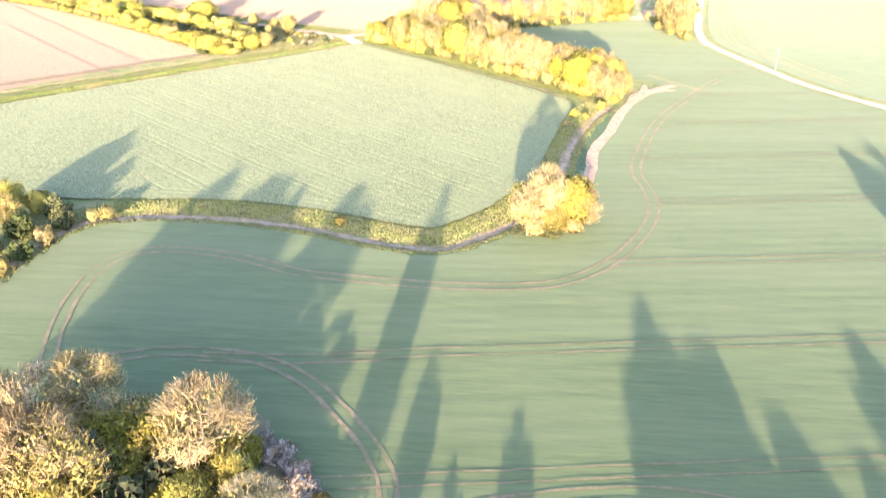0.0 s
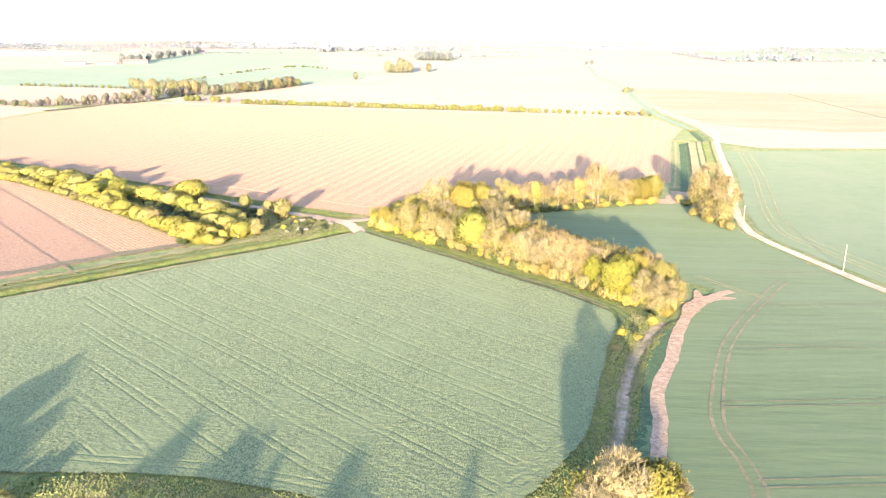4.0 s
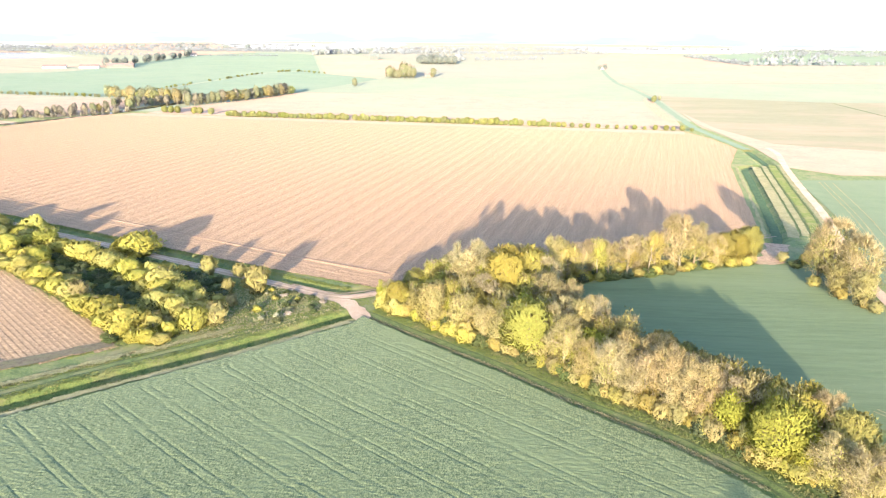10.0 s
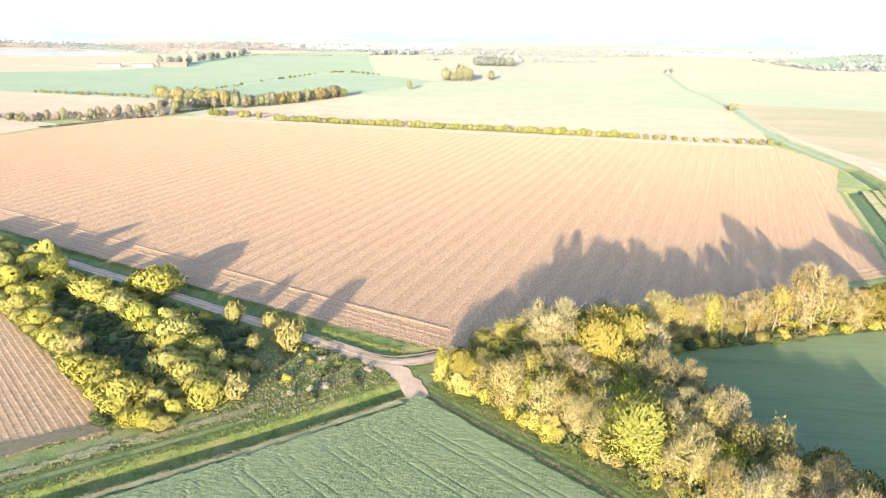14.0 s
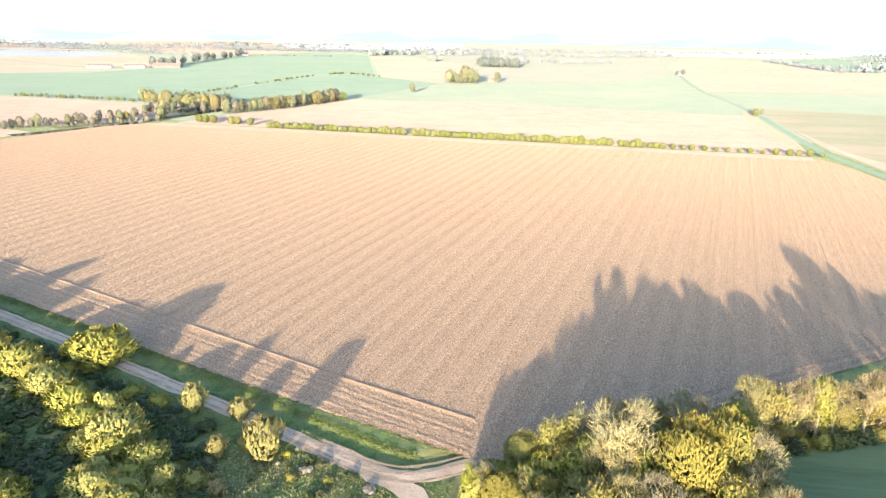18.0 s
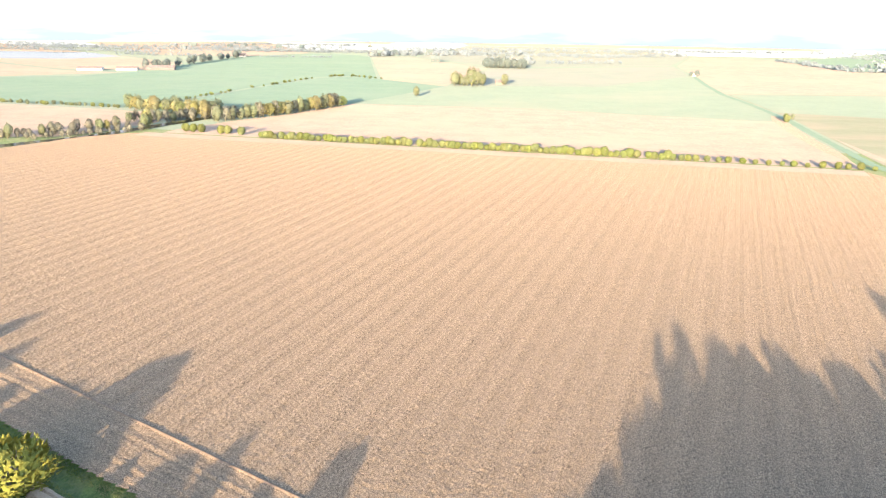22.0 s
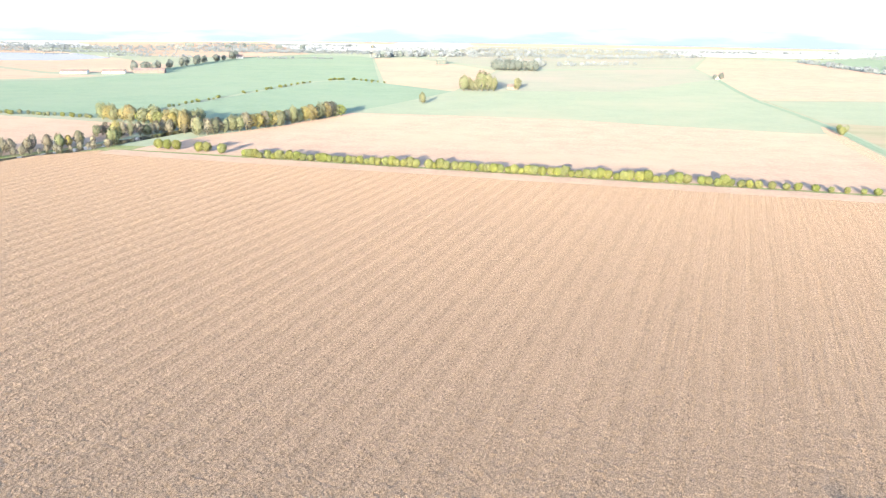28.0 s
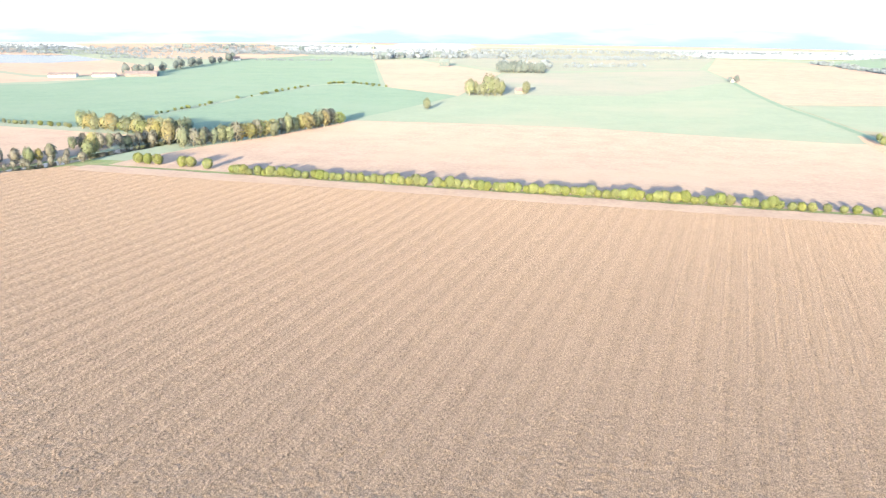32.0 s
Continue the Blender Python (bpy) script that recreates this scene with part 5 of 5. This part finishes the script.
# ---- trees along the stream
for kind, x, y, s, h in [("bare", 38, 118, 1.05, 0.95), ("golden", 42.3, 120.3, 0.95, 0.95), ("bare", 35.2, 116, 0.75, 0.95), ("bud", 34.4, 119, 0.75, 1.05), ("bud", 44, 122.5, 0.85, 0.95), ("bud", 38.5, 122, 0.85, 1.0), ("bare", 45, 119.5, 0.7, 0.9), ("golden", 39.5, 117.5, 0.7, 0.75), ("gold", 36.4, 116, 0.8, 0.8), ("dark", 39.6, 116.2, 0.8, 0.8), ("gold", 43, 118, 0.9, 0.8), ("dark", 33.6, 116.4, 0.6, 0.8),
                         ("gold", 2.1, 117.4, 0.52, 0.75), ("gold", 45, 178, 0.45, 0.7), ("scrub2", 47, 186, 0.5, 0.8), ("gold", 50, 184, 0.5, 0.7), ("scrub2", 54.5, 193, 0.6, 0.8),
                         ("gold", -40.5, 116, 0.75, 0.85), ("gold", -42.5, 115, 0.6, 1.0), ("dark", -46.5, 112, 0.9, 1.1), ("dark", -49.5, 116, 1.2, 1.2), ("gold", -46, 105, 0.9, 0.9), ("dark", -47.5, 100, 1.0, 1.0),
                         ("gold", -47, 94, 0.8, 0.9), ("dark", -48.5, 88, 1.0, 1.0), ("gold", -50, 82, 0.9, 0.9), ("dark", -52, 108, 1.2, 1.2), ("dark", -54, 100, 1.3, 1.3), ("scrub2", -54, 118, 1.0, 1.1),
                         ("leafy", -58.5, 116, 0.85, 0.75), ("bud", -55.5, 110, 0.8, 0.8)]:
    put(kind, x, y, s, h)

# ---- the trees under and behind the start of the flight
# The dark thickets among these fill the shaded hole in the group.
for kind, x, y, s, h in [("bare", -13.4, 58.5, 1.06, 0.9), ("leafy", -10.5, 55.2, 0.86, 0.7), ("bare", -18, 53, 1.2, 0.85), ("bud", -10, 46.5, 1.2, 0.81), ("bare", -13.5, 48.5, 1.14, 0.85), ("leafy", -7, 51.5, 0.74, 0.65), ("airy", -20, 47, 1.2, 0.81),
                         ("bare", 0.6, 54.2, 1.26, 0.74), ("golden", -2.6, 56.4, 0.86, 0.77), ("scrub2", 4.6, 52.5, 1.1, 1.1), ("scrub2", 5.6, 49.6, 0.88, 1), ("maple", 0.8, 47.6, 0.66, 0.75), ("bare", 8, 46.6, 0.84, 0.56), ("bare", 2.6, 41.5, 0.62, 0.62), ("bud", -5, 41, 0.66, 0.6),
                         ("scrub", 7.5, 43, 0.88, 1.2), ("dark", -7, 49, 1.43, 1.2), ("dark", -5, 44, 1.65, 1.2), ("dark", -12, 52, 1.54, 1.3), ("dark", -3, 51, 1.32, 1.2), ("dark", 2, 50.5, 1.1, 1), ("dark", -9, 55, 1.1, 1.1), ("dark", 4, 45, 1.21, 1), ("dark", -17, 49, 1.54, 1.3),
                         ("leafy", -5.6, 55.6, 0.8, 0.72), ("bud", -8.8, 58.2, 0.8, 0.72), ("leafy", 4.2, 55.6, 0.6, 0.62), ("golden", -15.5, 55.5, 0.8, 0.8), ("bud", -5, 54.5, 0.75, 0.75), ("golden", 3.5, 52.5, 0.62, 0.75), ("leafy", -8.8, 57, 0.6, 0.7), ("golden", -11, 44.5, 0.8, 0.8), ("bud", -17, 45.5, 0.9, 0.9), ("bramble", 5.6, 58.6, 0.75, 0.9), ("bramble", 7.8, 57, 0.9, 0.9), ("bramble", 10, 54.6, 0.8, 0.9), ("bramble", 12, 51.8, 0.85, 0.9), ("bramble", 13.2, 48.6, 0.8, 0.9), ("gold", 14.2, 50.2, 0.5, 0.8), ("gold", 13, 46.5, 0.6, 0.8),
                         ("bare", -27, 50, 1.05, 1.05), ("bare", -25, 57, 0.9, 0.9), ("bud", -23, 52, 0.9, 1.0), ("dark", -22, 55, 1.2, 1.3), ("leafy", 15.6, 30, 0.72, 1.9), ("leafy", 22, 40, 0.5, 1.0), ("leafy", 33, 32, 0.55, 0.85), ("leafy", 26.5, 34, 0.4, 0.8), 
                         ("maple", 49, 4, 1.05, 1.12), ("maple", 55.5, 4, 1.0, 1.07), ("maple", 62, 2, 0.9, 1.0), ("maple", 70, 2, 0.8, 1.0), ("maple", 76, 8, 1.0, 1.05), ("maple", 81, 6, 0.9, 1.0), ("leafy", 87, 6, 0.9, 1.1), ("maple", 102, 60, 1.1, 1.25), ("leafy", 108, 66, 1.1, 1.2)]:
    put(kind, x, y, s, h)

# ---- hedgerow trees beyond the ploughed field
x = -182.0
while x < 118:
    gap_here = any(a < x < b for a, b in ((-98, -94), (14, 18), (47, 50)))
    if not gap_here:
        tall = rng.uniform(0.65, 1.0) * (0.75 if x > 40 else 1.0)
        put("hedge", x, 626 - (x + 182) * 0.112 + rng.normal(0, 0.6), tall, rng.uniform(0.9, 1.1))
    x += rng.uniform(2.3, 3.7) if x < 40 else rng.uniform(4.0, 6.6)
for x, y in [(-232, 640), (-227, 639), (-222, 638.5), (-209, 636), (-205, 635.5), (-196, 633), (123.5, 777)]:
    put("hedge", x, y, 1.0, 1.1)

# ---- avenue and wood beside the water
AVENUE = rounded([(-233, 686), (-227, 696), (-220, 709), (-211, 724), (-205, 743), (-194, 774), (-186, 798)], 8)
for k, (x, y) in enumerate(resampled(AVENUE, 4.2)):
    put(rng.choice(["far", "farbare", "fargold", "fargreen"], p=[0.48, 0.3, 0.12, 0.1]), x + rng.normal(0, 0.7), y + rng.normal(0, 0.8), rng.uniform(0.95, 1.2) * (1.1 if k % 5 == 0 else 1.0), rng.uniform(0.75, 1.0))
for x, y, kind, s, h in [(-262, 652, "fargold", 0.95, 1.35), (-259, 645, "far", 0.95, 1.0), (-266, 660, "far", 0.8, 1.0), (-256, 702, "fargold", 1.0, 1.2), (-262, 706, "fargold", 0.9, 1.1), (-246, 694, "fargold", 1.15, 1.2), (-240, 698, "fargold", 0.95, 1.1), (-249, 704, "far", 1.0, 1.2), (-237, 690, "farbare", 1.0, 1.1)]:
    put(kind, x, y, s, h)
for k in range(22):
    t = k / 21
    put(rng.choice(["far", "fargold", "fargreen"], p=[0.6, 0.25, 0.15]), -322 + 74 * t + rng.normal(0, 1), 739 - 18 * t + rng.normal(0, 2.5), rng.uniform(1.0, 1.3), rng.uniform(0.75, 1.0))
for k in range(20):
    t = k / 19
    put(rng.choice(["farbare", "far"], p=[0.6, 0.4]), -284 + 38 * t + rng.normal(0, 2.5), 672 + 20 * t + rng.normal(0, 3), rng.uniform(0.6, 0.9), rng.uniform(0.9, 1.1))
for k in range(26):
    t = k / 25
    put(rng.choice(["farbare", "far", "fargold"], p=[0.72, 0.2, 0.08]), -318 + 48 * t + rng.normal(0, 1.4), 580 + 62 * t + rng.normal(0, 2.0), rng.uniform(0.5, 0.8), rng.uniform(0.9, 1.15))
for k in range(18):
    t = k / 17
    put("farbare", -296 + 40 * t + rng.normal(0, 1.0), 588 + 50 * t + rng.normal(0, 1.2), rng.uniform(0.35, 0.6), rng.uniform(0.8, 1.0))
for k in range(30):
    t = k / 29
    put(rng.choice(["far", "fargreen"]), -440 + 108 * t + rng.normal(0, 1), 758 - 13 * t + rng.normal(0, 1.5), rng.uniform(0.3, 0.5), 0.75)
for k in range(30):
    t = k / 29
    put("far", -420 + 100 * t + rng.normal(0, 2), 612 - 30 * t + rng.normal(0, 3), rng.uniform(0.4, 0.65), 0.8)

# ---- trees of the farms and the field corners
for x, y, s, k in [(-148, 893, 0.9, "far"), (-133, 1016, 1.5, "far"), (-129, 1022, 1.3, "far"), (-116, 1018, 1.9, "far"), (-111, 1020, 1.7, "far"), (-106, 1022, 1.4, "far"), (-121, 1018, 1.1, "far"), (-125, 1020, 1.0, "far"), (-86, 1044, 1.2, "far"),
                   (127, 795, 0.5, "fargreen"), (131, 793, 0.45, "far"), (134, 1256, 0.9, "far"), (128, 1259, 0.7, "far"), (-545, 1168, 1.4, "far"), (-535, 1172, 1.3, "far"), (-525, 1178, 1.2, "far")]:
    put(k if y < 1100 else "misty", x, y, s, 1.0)
for k in range(20):
    t = k / 19
    put("misty", -536 - 40 * t + rng.normal(0, 3), 1175 + 380 * t + rng.normal(0, 9), rng.uniform(0.8, 1.4), 1.0)
for t in np.r_[rng.uniform(0.05, 0.36, 20), rng.uniform(0.42, 0.64, 20), rng.uniform(0.68, 1.0, 30)]:
    q = np.array(rounded([(-318, 750), (-319, 818), (-314, 887), (-308, 974), (-296, 1086), (-270, 1121), (-224, 1087)], 10))[int(t * 60.9) - (t == 1.0)]
    put("fargreen", q[0] + rng.normal(0, 1), q[1] + rng.normal(0, 4), rng.uniform(0.25, 0.45), 0.7)
for k in range(26):
    put("misty", rng.uniform(-142, -80), 1360 + rng.normal(0, 8), rng.uniform(1.0, 1.6), 1.0)
for k, ob in kinds.items():
    placed(ob, spots[k], rng)

# ---------------------------------------------------------------- far woods and buildings
def far_wood(rows, label, seed, leaf=2.2):
    """A long distant wood or hedge: clumps of leaves along lines, joined."""
    rng = np.random.default_rng(seed)
    vs, qs, ways, n = [], [], [], 0
    for (x0, y0), (x1, y1), high, deep in rows:
        length = math.hypot(x1 - x0, y1 - y0)
        for _ in range(int(length / (high * 0.55)) + 1):
            t = rng.random()
            s = high * rng.uniform(0.45, 1.0)
            c = np.array([x0 + (x1 - x0) * t + rng.normal(0, deep), y0 + (y1 - y0) * t + rng.normal(0, deep), s * 0.5])
            w = rng.normal(0, 1, (26, 3))
            w /= np.linalg.norm(w, axis=1)[:, None]
            v, q = leaves(c + w * [s * 0.55, s * 0.55, s * 0.48], w, s * 0.2, rng)
            vs.append(v), qs.append(q + n), ways.append(w.repeat(3, 0))
            n += len(v)
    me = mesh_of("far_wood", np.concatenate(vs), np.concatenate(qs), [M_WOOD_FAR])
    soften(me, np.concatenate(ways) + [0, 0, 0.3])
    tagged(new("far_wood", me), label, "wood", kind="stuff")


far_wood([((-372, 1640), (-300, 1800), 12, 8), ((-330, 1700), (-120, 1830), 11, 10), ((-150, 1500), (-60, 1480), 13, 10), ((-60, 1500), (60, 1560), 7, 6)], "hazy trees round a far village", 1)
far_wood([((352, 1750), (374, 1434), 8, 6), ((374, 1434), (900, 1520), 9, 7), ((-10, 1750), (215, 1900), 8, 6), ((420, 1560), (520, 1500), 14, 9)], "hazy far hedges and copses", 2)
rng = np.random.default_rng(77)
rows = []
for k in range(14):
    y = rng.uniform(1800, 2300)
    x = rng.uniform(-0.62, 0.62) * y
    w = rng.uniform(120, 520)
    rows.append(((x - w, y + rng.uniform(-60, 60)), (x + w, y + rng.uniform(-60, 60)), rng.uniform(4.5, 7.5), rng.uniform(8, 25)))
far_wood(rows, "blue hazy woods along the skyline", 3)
rows = []
for k in range(14):
    y = rng.uniform(1500, 2200)
    x = -rng.uniform(0.3, 0.72) * y
    w = rng.uniform(40, 240)
    rows.append(((x - w, y), (x + w, y + rng.uniform(-90, 90)), rng.uniform(3.5, 6.5), rng.uniform(6, 18)))
far_wood(rows, "hazy woods and hedges round distant houses", 4)


def house(name, x, y, turn, long, wide, wall_h, roof_h, label, category="house", roof=None, wall=None):
    """A plain gabled building: four walls with openings in their faces, a roof with eaves, doors and windows."""
    root = new(name)
    bm = bmesh.new()
    a, b = long / 2, wide / 2
    low = [bm.verts.new((sx * a, sy * b, 0)) for sx, sy in ((-1, -1), (1, -1), (1, 1), (-1, 1))]
    top = [bm.verts.new((sx * a, sy * b, wall_h)) for sx, sy in ((-1, -1), (1, -1), (1, 1), (-1, 1))]
    ridge = [bm.verts.new((sx * a, 0, wall_h + roof_h)) for sx in (-1, 1)]
    for k in range(4):
        m = (k + 1) % 4
        bm.faces.new((low[k], low[m], top[m], top[k]))
    bm.faces.new((top[1], top[2], ridge[1]))
    bm.faces.new((top[3], top[0], ridge[0]))
    me = bpy.data.meshes.new("house_body")
    bm.to_mesh(me)
    me.materials.append(wall or M_WALL)
    part("house_body", me, root)
    bm = bmesh.new()
    for sy in (-1, 1):
        q = [bm.verts.new(p) for p in ((-a - 0.4, sy * (b + 0.5), wall_h - 0.3), (a + 0.4, sy * (b + 0.5), wall_h - 0.3), (a + 0.4, 0, wall_h + roof_h + 0.1), (-a - 0.4, 0, wall_h + roof_h + 0.1))]
        f = bm.faces.new(q)
        ex = bmesh.ops.extrude_face_region(bm, geom=[f])
        bmesh.ops.translate(bm, verts=[g for g in ex["geom"] if isinstance(g, bmesh.types.BMVert)], vec=(0, 0, 0.2))
    me = bpy.data.meshes.new("roof")
    bm.to_mesh(me)
    me.materials.append(roof or M_ROOF)
    part("roof", me, root)
    for k in range(max(2, int(long / 5))):
        bm = bmesh.new()
        bmesh.ops.create_cube(bm, size=1.0)
        bmesh.ops.scale(bm, vec=(1.2, 0.12, 1.3), verts=bm.verts)
        bmesh.ops.translate(bm, vec=(-a + (k + 0.5) * long / max(2, int(long / 5)), -b - 0.02, wall_h * 0.55), verts=bm.verts)
        me = bpy.data.meshes.new("window")
        bm.to_mesh(me)
        me.materials.append(M_ROOF)
        part("window", me, root)
    root.matrix_basis = pose(x, y, 0, 0, 0, turn)
    return tagged(root, label, category)


house("farm_shed", -592, 1122, 20, 28, 12, 2.6, 1.8, "long low pale farm shed with a brown roof", "shed")
house("farm_shed", -553, 1138, 20, 24, 11, 2.6, 1.8, "pale farm shed with a grey roof", "shed")
house("farm_shed", -520, 1158, 18, 34, 13, 3.2, 2.4, "long dark-roofed farm shed", "shed", wall=M_ROOF)
house("farmhouse", -91, 1050, 10, 9, 6, 2.4, 2.4, "small brown farmhouse among the field trees", wall=M_POST)
house("farmhouse", -568, 1530, 10, 10, 7, 3, 3, "small pale house at the field's corner")
house("bridge_house", 131.5, 1262, 60, 5, 4, 2.4, 1.6, "small pale hut beside the drain", "hut")
for k in range(12):
    y = rng.uniform(1800, 2250)
    house("village_house", -rng.uniform(0.22, 0.5) * y, y, rng.uniform(0, 90), rng.uniform(8, 14), rng.uniform(6, 8), rng.uniform(2.5, 4), rng.uniform(2.5, 4), "pale distant village house among trees", wall=M_FAR_HAZE, roof=M_FAR_HAZE)
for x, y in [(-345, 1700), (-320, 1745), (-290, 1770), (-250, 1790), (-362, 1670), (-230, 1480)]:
    house("village_house", x, y, rng.uniform(0, 90), 14, 9, 6, 4, "hazy village house among trees", wall=M_FAR_HAZE, roof=M_FAR_HAZE)


def pole(name, x, y, high, thick, lean, label, arm=True):
    """A wooden pole with a crossarm and its insulators, or a plain mast."""
    root = new(name)
    v, q = tubes([(np.array([0, 0, -0.3]), np.array([0, 0, high * 0.5]), thick, thick * 0.88), (np.array([0, 0, high * 0.5]), np.array([0, 0, high]), thick * 0.88, thick * 0.75)], 8)
    part("pole", mesh_of("pole", v, q, [M_POST], smooth=True), root)
    if arm:
        v, q = tubes([(np.array([-0.9, 0, high - 0.4]), np.array([0.9, 0, high - 0.4]), 0.08, 0.08)], 4)
        part("crossarm", mesh_of("crossarm", v, q, [M_POST]), root)
        for k in (-0.75, 0.0, 0.75):
            v, q = tubes([(np.array([k, 0, high - 0.35]), np.array([k, 0, high - 0.1]), 0.06, 0.04)], 6)
            part("insulator", mesh_of("insulator", v, q, [M_WALL]), root)
    root.matrix_basis = pose(x, y, 0, 0, lean, 70)
    return tagged(root, label, "pole", "poles along the lane" if arm else "")


pole("utility_pole", 110, 237, 7.0, 0.16, 3, "weathered wooden pole leaning beside the pale lane")
pole("utility_pole", 96.5, 282, 7.0, 0.16, -1, "weathered wooden pole beside the bushes at the lane")
pole("radio_mast", -374, 1636, 28.0, 0.5, 0, "tall thin mast beside the far village", False)


def skyline():
    """The bright misty air behind the farthest land: a plain backdrop, pale blue low down and white above."""
    m = bpy.data.materials.new("misty_sky")
    m.use_nodes = True
    n, l = m.node_tree.nodes, m.node_tree.links
    n.remove(n["Principled BSDF"])
    co = n.new("ShaderNodeTexCoord")
    sep = n.new("ShaderNodeSeparateXYZ")
    l.new(co.outputs["Object"], sep.inputs[0])
    mp = n.new("ShaderNodeMapping")
    mp.inputs["Scale"].default_value = (0.006, 0.006, 0.04)
    l.new(co.outputs["Object"], mp.inputs["Vector"])
    ns = n.new("ShaderNodeTexNoise")
    ns.inputs["Scale"].default_value, ns.inputs["Detail"].default_value = 1.0, 7.0
    l.new(mp.outputs[0], ns.inputs["Vector"])
    rise = n.new("ShaderNodeMapRange")
    rise.inputs["From Min"].default_value, rise.inputs["From Max"].default_value = 0.0, 70.0
    rise.inputs["To Min"].default_value, rise.inputs["To Max"].default_value = -0.17, 0.25
    l.new(sep.outputs["Z"], rise.inputs["Value"])
    ad = n.new("ShaderNodeMath")
    ad.operation = "ADD"
    l.new(ns.outputs["Fac"], ad.inputs[0])
    l.new(rise.outputs[0], ad.inputs[1])
    rp = n.new("ShaderNodeValToRGB")
    rp.color_ramp.elements[0].position, rp.color_ramp.elements[1].position = 0.34, 0.6
    rp.color_ramp.elements[0].color, rp.color_ramp.elements[1].color = (0.72, 0.82, 0.88, 1), (1.0, 1.0, 1.0, 1)
    l.new(ad.outputs[0], rp.inputs["Fac"])
    # Emission makes the backdrop itself glow like bright haze.
    em = n.new("ShaderNodeEmission")
    em.inputs["Strength"].default_value = 0.2
    l.new(rp.outputs["Color"], em.inputs["Color"])
    l.new(em.outputs[0], n["Material Output"].inputs["Surface"])
    t = np.radians(np.linspace(30, 150, 61))
    x, y = 2500 * np.cos(t), 200 + 2500 * np.sin(t)
    v = np.r_[np.c_[x, y, np.full(61, -5.0)], np.c_[x, y, np.full(61, 420.0)]]
    a = np.arange(60)
    tagged(new("backdrop", mesh_of("backdrop", v, np.stack([a, a + 1, a + 62, a + 61], 1), [m])), "bright misty sky over the farthest land", "sky", kind="structure")


skyline()
